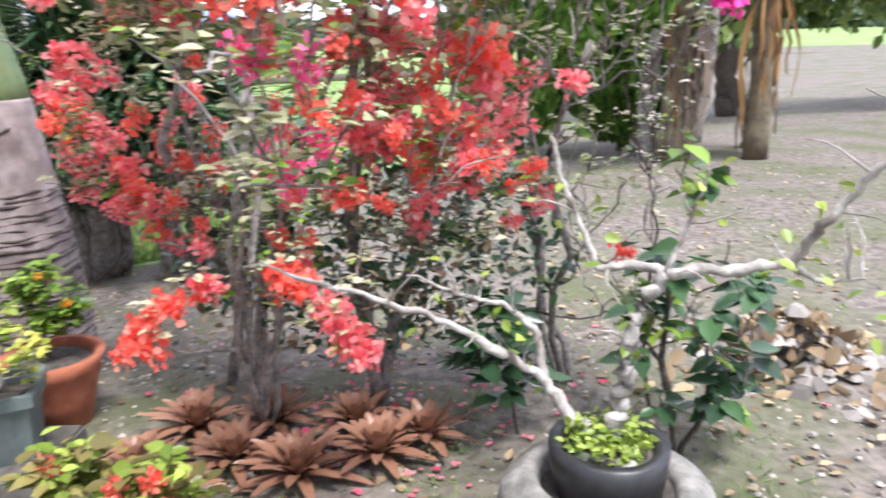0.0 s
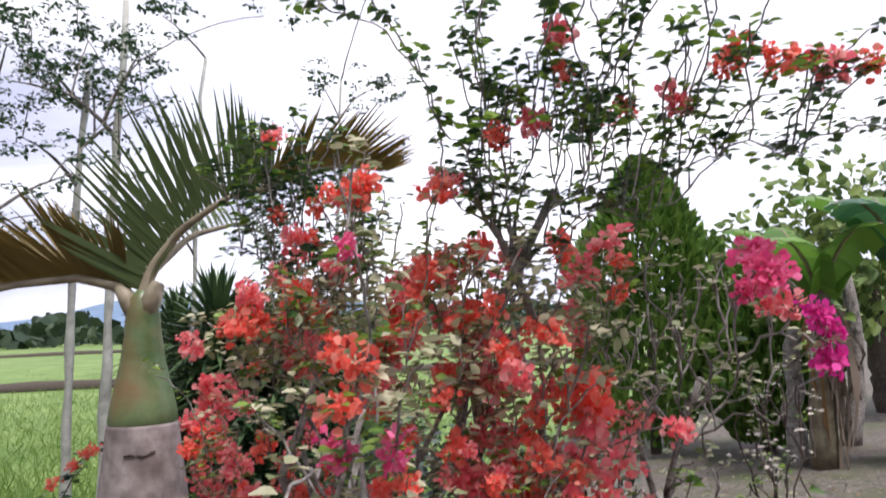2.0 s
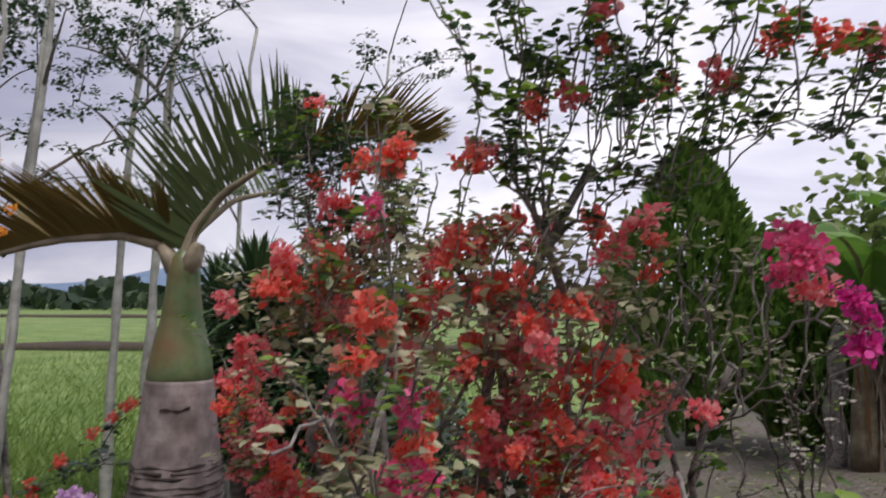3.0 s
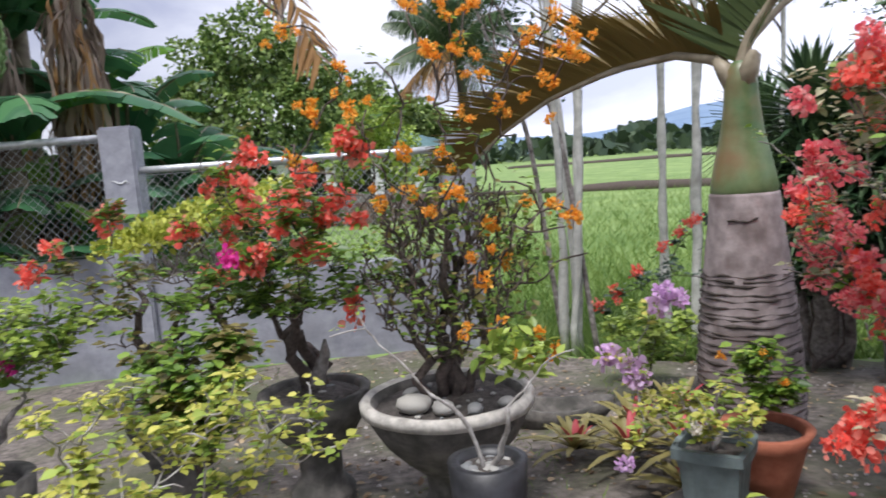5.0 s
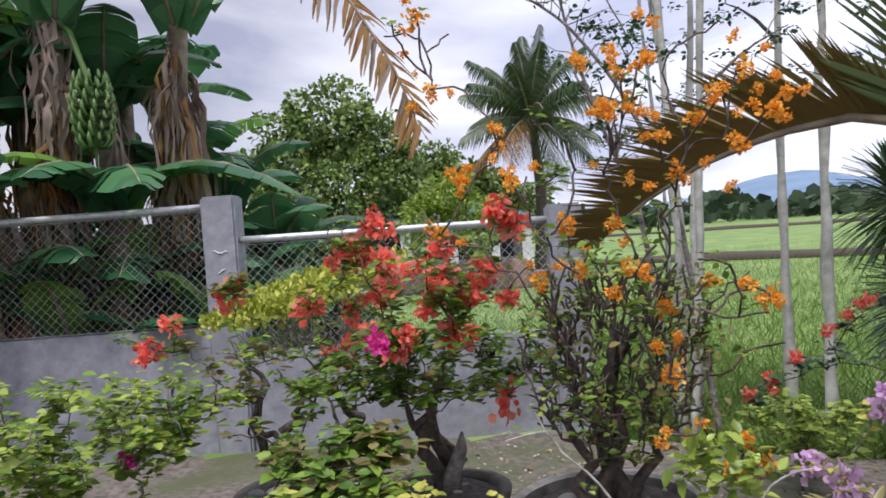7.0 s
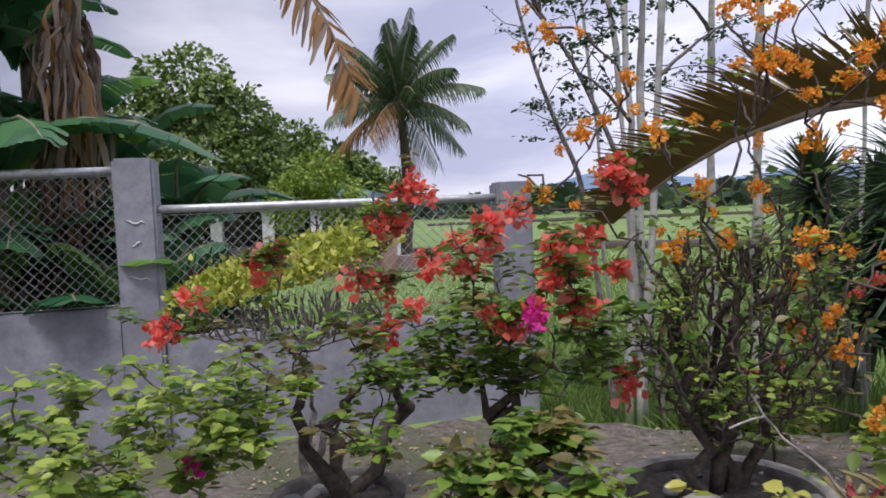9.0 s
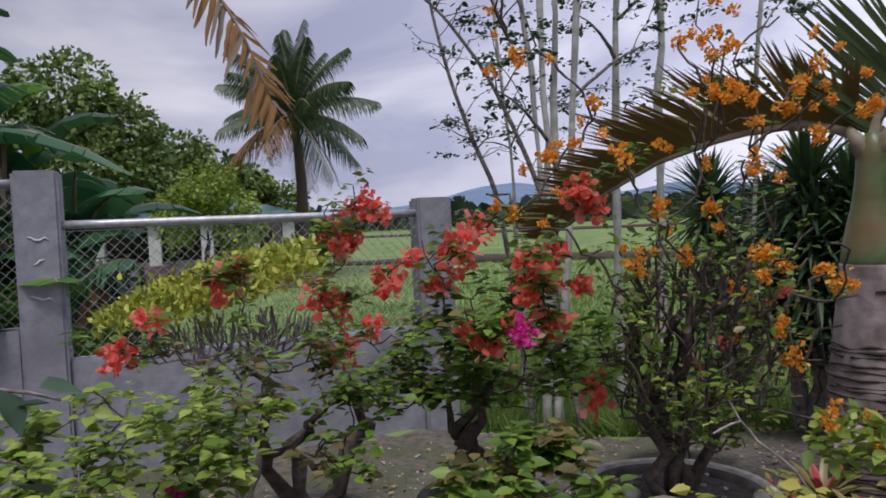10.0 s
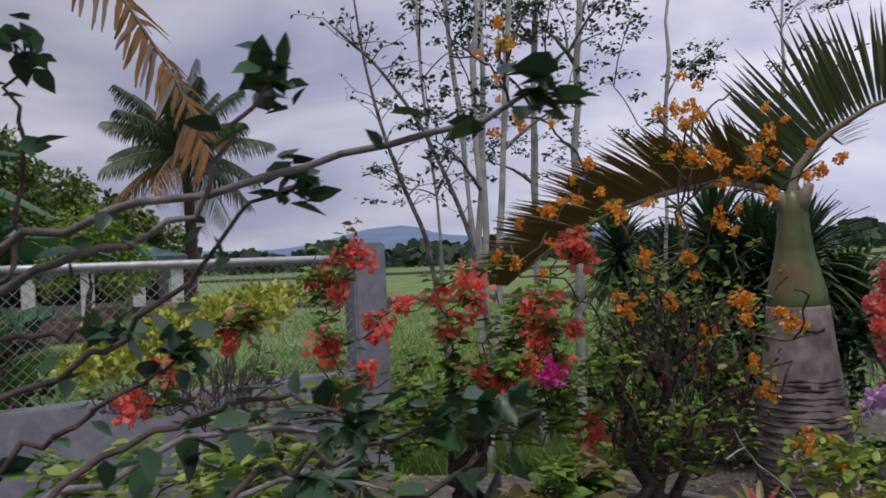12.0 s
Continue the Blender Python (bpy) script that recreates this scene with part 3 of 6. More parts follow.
# ---- palms ----
def frond(parent, pts, length, droop, material, rachis, r0=0.02, count=60, fold=0.5, twist=0.0, width=0.02, hang=0.0, single=False, sweep=0.55):
    """A feather leaf along pts: a rachis with leaflets on both sides."""
    pts = np.asarray(pts, float)
    s = np.linspace(0, 1, len(pts))
    fine = np.linspace(0, 1, count)
    p = np.stack([np.interp(fine, s, pts[:, k]) for k in range(3)], 1)
    for _ in range(2):
        p[1:-1] = (p[:-2] + p[1:-1] * 2 + p[2:]) / 4
    t = np.gradient(p, axis=0)
    t /= np.linalg.norm(t, axis=1)[:, None]
    sp = Soup()
    sp.tube(p[:: max(1, count // 14)], np.linspace(r0, r0 * 0.2, len(p[:: max(1, count // 14)])), 7)
    top = part("frond", sp.mesh("frond", rachis), parent)
    side = np.cross(t, (0, 0, 1))
    side /= np.linalg.norm(side, axis=1)[:, None] + 1e-6
    up = np.cross(side, t)
    soup = Soup()
    for i in range(int(count * 0.10), count):
        f = fine[i]
        L = length * (math.sin(math.pi * (0.12 + 0.80 * f)) ** 0.7) * rng.uniform(0.85, 1.08)
        for sg in (-1, 1):
            d = side[i] * sg * math.cos(fold) + up[i] * math.sin(fold) + t[i] * sweep
            d = d + twist * up[i] + rng.normal(size=3) * 0.05
            d /= np.linalg.norm(d)
            n = 5
            q, q0 = [], p[i]
            for k in range(n):
                u = k / (n - 1)
                q.append(q0 + d * L * u + np.array((0, 0, -droop * L * u * u)) + np.array((0, 0, -hang * L * u)))
            q = np.array(q)
            w = width * np.array([0.5, 1, 0.9, 0.6, 0.05])
            e = t[i] * 0.9 + up[i] * 0.2
            v = np.concatenate([q - e * w[:, None], q + np.array((0, 0, 0.12 * width)), q + e * w[:, None]])
            f4 = [(k, k + 1, n + k + 1, n + k) for k in range(n - 1)] + [(n + k, n + k + 1, 2 * n + k + 1, 2 * n + k) for k in range(n - 1)]
            if single:
                part("leaflet", mesh_of("leaflet", v, f4, material), top)
            else:
                soup.add(v, f4)
    if not single:
        tagged(part("feathering", soup.mesh("feathering", material), top), kind="stuff")
    return top


def revolve(profile, material, name, sides=28, wob=0.0, seed=0):
    """A body turned round the z axis from (radius, height) pairs."""
    v, f = [], []
    for k, (r, z) in enumerate(profile):
        for j in range(sides):
            a = j * 2 * math.pi / sides
            rr = r * (1 + wob * noise.noise((math.cos(a) * 1.3 + seed, math.sin(a) * 1.3, z * 6)))
            v.append((rr * math.cos(a), rr * math.sin(a), z + wob * 0.15 * r * noise.noise((math.cos(a) * 2, math.sin(a) * 2 + seed, 7))))
    for k in range(len(profile) - 1):
        for j in range(sides):
            f.append((k * sides + j, k * sides + (j + 1) % sides, (k + 1) * sides + (j + 1) % sides, (k + 1) * sides + j))
    return mesh_of(name, v, f, material)


def bottle_palm():
    b = thing("bottle_palm", "stout bottle palm with grey ringed trunk and green crownshaft", "palm", (-1.95, 3.10, -0.1))
    part("trunk", revolve([(0.235, -0.05), (0.25, 0.1), (0.252, 0.3), (0.242, 0.55), (0.22, 0.8), (0.192, 1.05), (0.172, 1.2), (0.163, 1.31), (0.160, 1.325), (0.10, 1.327)], M_PTRUNK, "trunk", 40, 0.03), b)
    for k in range(40):
        z = 0.04 + k * 0.030 + 0.006 * rng.normal()
        if z > 0.98 and k % 3:
            continue
        r = float(np.interp(z, [0, 0.3, 0.55, 0.8, 1.05, 1.3], [0.242, 0.255, 0.245, 0.223, 0.195, 0.167]))
        s = Soup()
        a0, span = rng.uniform(0, 6.28), 6.2 if z < 0.95 else rng.uniform(0.4, 1.2)
        n = 60 if z < 0.95 else 14
        p = [((r - 0.002) * math.cos(a0 + span * i / n), (r - 0.002) * math.sin(a0 + span * i / n), z + 0.016 * noise.noise((a0 + i * 0.2, k, 0))) for i in range(n)]
        s.tube(p, np.clip(0.0045 + 0.012 * np.array([noise.noise((a0 + i * 0.31, k * 2.7, 4)) for i in range(n)]), 0.0012, 0.014), 5)
        part("leaf_scar", s.mesh("leaf_scar", M_RING), b)
    part("crownshaft", revolve([(0.152, 1.325), (0.158, 1.34), (0.150, 1.40), (0.128, 1.5), (0.102, 1.61), (0.084, 1.74), (0.077, 1.84), (0.068, 1.91), (0.03, 1.95)], M_SHAFT, "crownshaft", 32, 0.03, 3), b, "green crownshaft flushed with rust")
    o = np.array((-1.95, 3.10, 0.0))          # the crown sits a little lower than the frond ways are drawn
    base = (-1.97, 3.10, 1.88)
    lf = np.array([base, (-2.06, 3.07, 1.97), (-2.22, 2.97, 2.02), (-2.5, 2.8, 1.99), (-2.8, 2.6, 1.88), (-3.08, 2.42, 1.70), (-3.28, 2.28, 1.50)]) - o
    frond(b, lf, 0.56, 0.10, M_PALMB, M_RACHIS, 0.032, 150, 0.95, 0.30, 0.020, 0.0, True, 0.95)
    rt = np.array([base, (-1.93, 3.14, 2.06), (-1.78, 3.17, 2.24), (-1.55, 3.22, 2.38), (-1.32, 3.28, 2.43), (-0.75, 3.45, 2.46)]) - o
    frond(b, rt[:5], 0.66, 0.0, M_PALM, M_RACHIS, 0.034, 46, 1.15, 0.6, 0.014, 0.0, True, 0.30)
    frond(b, np.array([(-1.40, 3.26, 2.40), (-1.2, 3.3, 2.47), (-1.0, 3.36, 2.50), (-0.8, 3.42, 2.46)]) - o, 0.42, 0.05, M_PALMB, M_RACHIS, 0.022, 44, 0.6, 0.5, 0.018, 0.0, True, 1.4)
    bk = np.array([base, (-1.98, 3.2, 2.05), (-1.95, 3.45, 2.25), (-1.9, 3.8, 2.35), (-1.85, 4.1, 2.28)]) - o
    frond(b, bk, 0.42, 0.15, M_PALM, M_RACHIS, 0.028, 40, 0.7, 0.2, 0.012, 0.1, True)
    for sg in ((-0.06, -0.05), (0.07, -0.02), (0.0, 0.08)):
        s = Soup()
        s.tube([(0.0, 0.0, 1.78), (sg[0] * 0.8, sg[1] * 0.8, 1.90), (sg[0] * 1.5, sg[1] * 1.5, 1.98)], [0.055, 0.045, 0.02], 8)
        part("leaf_base", s.mesh("leaf_base", M_RACHIS), b)


bottle_palm()


def coconut_palm(x, y, top, z0):
    c = thing("coconut_palm", "tall coconut palm with drooping fronds beyond the fence", "palm", (x, y, z0))
    s = Soup()
    n = 18
    h = top - z0
    p = [(0.3 * math.sin(k * 0.13), 0.2 * math.sin(k * 0.2), h * k / (n - 1)) for k in range(n)]
    s.tube(p, np.linspace(0.30, 0.17, n) * (1 + 0.04 * rng.normal(size=n)), 12)
    part("trunk", s.mesh("trunk", M_BARKD), c)
    a0 = np.array(p[-1])
    for k in range(28):
        a = k * 2.39996 + 0.4
        e = radians(88 - 2.6 * k - 0.055 * k * k + 5 * rng.normal())
        d = np.array((math.cos(a), math.sin(a), 0))
        L = rng.uniform(3.5, 4.5) * (1.0 if k < 20 else 0.85)
        q = []
        for i in range(8):
            u = i / 7
            q.append(a0 + d * L * (u * math.cos(e) + 0.16 * u * u * math.sin(max(e, 0))) + np.array((0, 0, L * (u * math.sin(e) - (0.10 + 0.42 * math.cos(e)) * u * u))))
        frond(c, q, 0.85, 0.75, M_COCO if k < 22 or k in (24, 26) else M_DRY, M_RACHIS, 0.06, 46, 0.10, 0.0, 0.04, 0.45, False, 0.75)
    for k in range(9):
        a = k * 0.7
        s = Soup()
        s.tube(a0 + np.array([(0.28 * math.cos(a), 0.28 * math.sin(a), -0.25), (0.33 * math.cos(a), 0.33 * math.sin(a), -0.38), (0.28 * math.cos(a), 0.28 * math.sin(a), -0.53)]), [0.05, 0.13, 0.05], 7)
        part("coconut", s.mesh("coconut", M_FRUIT), c)


coconut_palm(-28.15, 16.05, 6.3, -0.6)


# ---- bananas ----
def banana_blade(parent, pts, width, material, torn=0.3, name="leaf", facing=(0.02, 0.01, 1)):
    """A long blade with a midrib, split into strips along its edge."""
    pts = np.asarray(pts, float)
    n = 26
    s = np.linspace(0, 1, len(pts))
    f = np.linspace(0, 1, n)
    p = np.stack([np.interp(f, s, pts[:, k]) for k in range(3)], 1)
    for _ in range(3):
        p[1:-1] = (p[:-2] + p[1:-1] * 2 + p[2:]) / 4
    t = np.gradient(p, axis=0)
    t /= np.linalg.norm(t, axis=1)[:, None]
    side = np.cross(t, facing)
    side /= np.linalg.norm(side, axis=1)[:, None] + 1e-6
    up = np.cross(side, t)
    so = Soup()
    for sg in (-1, 1):
        i = 1
        while i < n - 1:
            step = 1 + (rng.integers(1, 5) if rng.random() > torn else 0)
            j = min(n - 1, i + step)
            sag = rng.uniform(0.05, 0.35) if torn > 0.4 else rng.uniform(0.02, 0.12)
            v = []
            for k in range(i, j + 1):
                w = width * math.sin(math.pi * min(1, 0.08 + 0.9 * f[k])) ** 0.55
                gap = t[k] * ((0.012 if torn < 0.8 else 0.055) if k == j else 0)
                for u in (0, 0.5, 1.0):
                    v.append(p[k] - gap * u + side[k] * sg * w * u + up[k] * (0.10 * w * u) - np.array((0, 0, (sag + 0.12) * w * u * u * 2.0)))
            m = j - i
            so.add(v, [(k * 3 + u, k * 3 + u + 1, (k + 1) * 3 + u + 1, (k + 1) * 3 + u) for k in range(m) for u in (0, 1)])
            i = j
    ob = part(name, so.mesh(name, material), parent)
    r = Soup()
    r.tube(p[::5], np.linspace(0.028, 0.006, len(p[::5])), 6)
    part("midrib", r.mesh("midrib", M_RACHIS if material is not M_DRY else M_DRYGREY), ob)
    return ob


def banana(x, y, h, lean, seed, leaves, dry=16, fruit=False, label="tall banana plant hung with withered brown leaves", lit=0.12):
    b = thing("banana_plant", label, "banana plant", (x, y, gz(x, y)), "banana plants")
    s = Soup()
    n = 9
    p = np.array([(lean[0] * (k / 8) ** 1.6, lean[1] * (k / 8) ** 1.6, h * k / 8) for k in range(n)])
    s.tube(p, np.linspace(0.14, 0.10, n) * (1 + 0.05 * rng.normal(size=n)), 12)
    part("stem", s.mesh("stem", M_BANSTEM), b)
    topp = p[-1]
    for a, e, L, w in leaves:
        d = np.array((math.cos(radians(a)), math.sin(radians(a)), 0))
        q = [topp - (0, 0, 0.15)] + [topp + d * L * (0.12 + u * math.cos(radians(e)) * 0.9) + np.array((0, 0, L * (u * math.sin(radians(e)) + 0.15 - 0.5 * u * u))) for u in (0.1, 0.3, 0.55, 0.8, 1.0)]
        banana_blade(b, q, w * rng.uniform(1.0, 1.3), M_BANLIT if rng.random() < lit else M_BANANA, rng.uniform(0.1, 0.5))
    for k in range(dry):
        a = rng.uniform(0, 6.28)
        z = rng.uniform(0.45, 1.0) * h
        c = np.array([np.interp(z / h, np.linspace(0, 1, n), p[:, i]) for i in range(3)])
        d = np.array((math.cos(a), math.sin(a), 0)) * rng.uniform(0.12, 0.28)
        L = rng.uniform(0.8, 2.0) * min(1, z / 1.6)
        so = Soup()
        for strip in range(8):
            m = 9
            u = np.linspace(0, 1, m)[:, None]
            q = c + d * (0.35 + 0.65 * np.sin(u * 2.2) * rng.uniform(0.6, 1.1)) + np.array((0, 0, 0.06)) * np.sin(u * 3.1) - np.array((0, 0, L)) * u ** 1.4 * rng.uniform(0.6, 1.1)
            q = q + np.cumsum(rng.normal(size=(m, 3)) * (0.034, 0.034, 0.012), axis=0)
            wv = np.sin(np.linspace(0.25, 3.0, m)) * rng.uniform(0.008, 0.04)
            e = np.cross(d, (0, 0, 1)) / np.linalg.norm(d) + rng.normal(size=3) * 0.3
            v = np.concatenate([q - e * wv[:, None] + rng.normal(size=(m, 3)) * 0.012, q + d * 0.08 * rng.normal(), q + e * wv[:, None] + rng.normal(size=(m, 3)) * 0.012])
            so.add(v, [(i, i + 1, m + 1 + i, m + i) for i in range(m - 1)] + [(m + i, m + 1 + i, 2 * m + 1 + i, 2 * m + i) for i in range(m - 1)])
        part("dry_leaf", so.mesh("dry_leaf", M_DRYGREY if k % 3 else M_DRY), b)
    if fruit:
        o = topp + np.array(fruit)
        f = Soup()
        f.tube([topp, (topp + o) / 2 + (0, 0, 0.2), o, o - (0, 0, 0.9)], [0.03, 0.03, 0.03, 0.012], 7)
        stalk = part("fruit_stalk", f.mesh("fruit_stalk", M_FRUIT), b, "hanging stalk of unripe green bananas")
        for t in range(7):
            for k in range(11):
                a = k * 0.571 + t
                d = np.array((math.cos(a), math.sin(a), 0))
                c = o + np.array((0, 0, -0.1 * t))
                r = 0.10 + 0.03 * math.sin(t * 0.5)
                f = Soup()
                f.tube([c + d * r * 0.4, c + d * r * 1.2 + (0, 0, 0.0), c + d * r * 1.6 + (0, 0, 0.07), c + d * r * 1.5 + (0, 0, 0.14)], [0.012, 0.021, 0.021, 0.008], 6)
                part("banana", f.mesh("banana", M_FRUIT), stalk)
    return b


OLD = "tall banana plant hung with withered brown leaves"
YOUNG = "young banana plant with broad green leaves"
banana(-8.3, -0.75, 4.3, (0.1, 0.1), 1, [(200, 50, 2.0, 0.28), (300, 40, 2.0, 0.3), (20, 60, 1.9, 0.28), (100, 35, 1.8, 0.28), (150, 70, 1.8, 0.26)], 26, (0.35, 0.32, -0.75), OLD)
banana(-8.5, 0.35, 4.4, (0.25, 0.2), 2, [(230, 55, 1.9, 0.28), (330, 55, 1.9, 0.28), (60, 50, 2.0, 0.28), (140, 60, 1.8, 0.28)], 24, False, OLD)
banana(-9.2, -2.1, 4.2, (0.0, 0.2), 3, [(250, 45, 2.0, 0.3), (320, 45, 2.0, 0.3), (30, 40, 2.0, 0.3), (90, 60, 1.9, 0.28)], 22, False, OLD)
banana(-8.9, 1.5, 2.0, (0.1, 0.0), 4, [(20, 45, 1.5, 0.27), (80, 35, 1.5, 0.27), (140, 60, 1.5, 0.26), (260, 40, 1.6, 0.28), (320, 35, 1.5, 0.28), (350, 70, 1.3, 0.24)], 6, False, YOUNG)
banana(-8.05, -0.25, 2.35, (0.05, 0.05), 5, [(330, 30, 1.5, 0.26), (10, 25, 1.5, 0.26), (62, 20, 2.0, 0.27), (100, 35, 1.6, 0.28), (250, 30, 1.6, 0.28), (290, 45, 1.4, 0.26)], 6, False, YOUNG)
banana(-9.6, 0.9, 2.7, (0.1, 0.1), 6, [(0, 35, 1.7, 0.3), (60, 50, 1.7, 0.3), (120, 35, 1.6, 0.28), (230, 40, 1.7, 0.3), (300, 35, 1.7, 0.28)], 8, False, YOUNG)
banana(-7.9, -1.6, 2.4, (0.05, 0.05), 7, [(330, 30, 1.3, 0.26), (20, 40, 1.4, 0.28), (90, 30, 1.4, 0.28), (200, 40, 1.3, 0.26), (270, 35, 1.5, 0.28)], 7, False, YOUNG)
for k, (x, y, h) in enumerate(((-9.9, -1.2, 2.4), (-10.2, -0.1, 2.2), (-9.0, -3.2, 2.2), (-9.3, -0.3, 1.9), (-9.2, -1.5, 1.8), (-9.6, -2.4, 2.0), (-8.6, 0.0, 1.0), (-8.2, -1.1, 0.9), (-8.7, 0.9, 0.9), (-8.1, -2.4, 1.3), (-11.5, -2.0, 3.0), (-11.3, 0.4, 2.2))):
    banana(x, y, h + 1.5 * (h > 1.5) + 0.6, (0.05, 0.05), 20 + k, [(k * 37 + a, 28 + 9 * ((k + i) % 4), 1.55, 0.30) for i, a in enumerate((0, 62, 128, 190, 255, 310))], 4, False, YOUNG)

for k, (x, y) in enumerate(((-7.75, 0.16), (-8.1, -0.72), (-8.5, -1.65), (-8.85, -2.55), (-7.6, 0.75), (-8.5, -0.9), (-8.7, -1.9), (-8.6, 0.6), (-8.9, -0.5), (-8.35, 1.2), (-9.4, -2.9), (-8.8, -3.4))):
    banana(x, y, 0.75 + 0.25 * (k % 3), (0.03, 0.04), 40 + k, [(k * 53 + a, 48 + 7 * ((k + i) % 3), 1.3, 0.27) for i, a in enumerate((0, 70, 145, 215, 290))], 4, False, "low banana sucker with broad leaves behind the fence", 0.4)
for k, (x, y, h) in enumerate(((-10.5, -2.6, 3.3), (-10.2, -0.8, 3.5), (-10.6, 0.5, 3.1), (-10.4, -4.2, 3.3), (-9.6, -3.9, 2.4), (-10.6, -1.7, 4.1))):
    banana(x, y, h, (0.06, 0.05), 60 + k, [(k * 41 + a, 30 + 11 * ((k + i) % 3), 1.9, 0.36) for i, a in enumerate((0, 55, 115, 170, 235, 300))], 5, False, "banana plant with huge drooping dark green leaves")
for x, y, h in ((-11.6, -9.6, 3.4), (-12.0, -8.2, 3.2), (-12.4, -6.4, 3.6), (-12.6, -4.6, 3.4), (-12.4, -2.6, 3.7), (-12.5, -0.8, 3.2), (-12.3, 0.9, 2.6), (-12.2, 2.4, 1.9)):
    ob = thing("thicket_shrub", "dark leafy shrub in the shade behind the banana plants", "shrub", (x, y, gz(x, y)))
    so = Soup()
    for a in range(5):
        so.tube(noisy((0, 0, -0.05), (0.5 * math.cos(a * 1.3), 0.5 * math.sin(a * 1.3), h * 0.75), 0.1, 0.08, 7), np.linspace(0.03, 0.008, 7), 6)
    tagged(part("branchwork", so.mesh("branchwork", M_BARKD), ob), kind="stuff")
    foliage(ob, blob((0, 0, h * 0.48), (0.9, 1.25, h * 0.52), 1700), rng.normal(size=(1700, 3)), 0.22 * rng.uniform(0.6, 1.3, 1700), M_LEAFD)


def hanging_leaf():
    """A dead blade split into ribbons that hang from its arching midrib."""
    o = np.array((-8.4, 0.5, 3.2))
    h = thing("withered_banana_leaf", "large torn brown banana leaf hanging over the fence", "leaf", tuple(o))
    q = np.array([(-8.4, 0.5, 3.9), (-7.95, 1.05, 4.95), (-7.5, 1.6, 4.8), (-7.05, 2.1, 4.0), (-6.75, 2.42, 3.25), (-6.6, 2.6, 2.6)]) - o
    f = np.linspace(0, 1, 60)
    p = np.stack([np.interp(f, np.linspace(0, 1, 6), q[:, k]) for k in range(3)], 1)
    for _ in range(6):
        p[1:-1] = (p[:-2] + 2 * p[1:-1] + p[2:]) / 4
    t = np.gradient(p, axis=0)
    t /= np.linalg.norm(t, axis=1)[:, None]
    r = Soup()
    r.tube(p[::3], np.linspace(0.03, 0.008, 20), 7)
    part("midrib", r.mesh("midrib", M_DRYGREY), h)
    for i in range(9, 60):
        for sg in (-1, 1):
            if rng.random() < 0.12:
                continue
            side = np.cross(t[i], (0.87, -0.42, 0.0)) * sg
            d = side * 0.75 - np.array((0, 0, 0.55)) + t[i] * 0.30 + rng.normal(size=3) * 0.14
            d /= np.linalg.norm(d)
            L = 0.36 * math.sin(math.pi * (0.15 + 0.75 * f[i])) ** 0.6 * rng.uniform(0.65, 1.2) * (1.35 if i > 50 else 1)
            m = 7
            u = np.linspace(0, 1, m)[:, None]
            c = p[i] + d * L * u - np.array((0, 0, 0.30 * L)) * u ** 2 + np.cumsum(rng.normal(size=(m, 3)) * 0.006, axis=0)
            w = rng.uniform(0.028, 0.05) * np.array((0.7, 1, 1, 0.9, 0.8, 0.6, 0.25))[:, None]
            curl = np.array((0.87, -0.42, 0)) * 0.02 * rng.normal()
            v = np.concatenate([c - t[i] * w, c + curl * np.sin(u * 3), c + t[i] * w])
            part("ribbon", mesh_of("ribbon", v, [(k, k + 1, m + 1 + k, m + k) for k in range(m - 1)] + [(m + k, m + 1 + k, 2 * m + 1 + k, 2 * m + k) for k in range(m - 1)], M_DRY if rng.random() < 0.75 else M_DRYGREY), h)


hanging_leaf()


# ---- trees ----
def crown_tree(name, label, x, y, h, crown, n, leaf, mat_leaf=None, trunk_r=0.2):
    z0 = gz(x, y)
    t = thing(name, label, "tree", (x, y, z0))
    tips = np.concatenate([blob((cx, cy, cz), (rx, rx, rz), max(6, int(18 * rx))) for cx, cy, cz, rx, rz in crown])
    tr, tw, _ = grow((0, 0, -0.1), [(0.1, 0.1, h * 0.45), (-0.3, 0.2, h * 0.55)], tips, trunk_r, 0.06, 0.05)
    wood(t, tr, tw, M_BARKD)
    at, way, tot = [], [], sum(c[3] ** 2 for c in crown)
    for cx, cy, cz, rx, rz in crown:
        k = int(n * rx * rx / tot)
        p = blob((cx, cy, cz), (rx, rx, rz), k)
        p += np.array([noise.noise_vector(Vector(q) * 0.9) for q in p]) * rx * 0.55
        at.append(p), way.append((p - (cx, cy, cz)) / rx + rng.normal(size=(k, 3)) * 0.6 - (0, 0, 0.5))
    at, way = np.concatenate(at), np.concatenate(way)
    tagged(part("crown", leaves_mesh("crown", at, way, leaf * rng.uniform(0.6, 1.4, len(at)), mat_leaf or M_TREE), t), kind="stuff")
    return t


def across(u, z, rx, rz):
    """A clump of a crown, u metres along the line that the far trees stand on."""
    return 0.27 * u, 0.96 * u, z, rx, rz


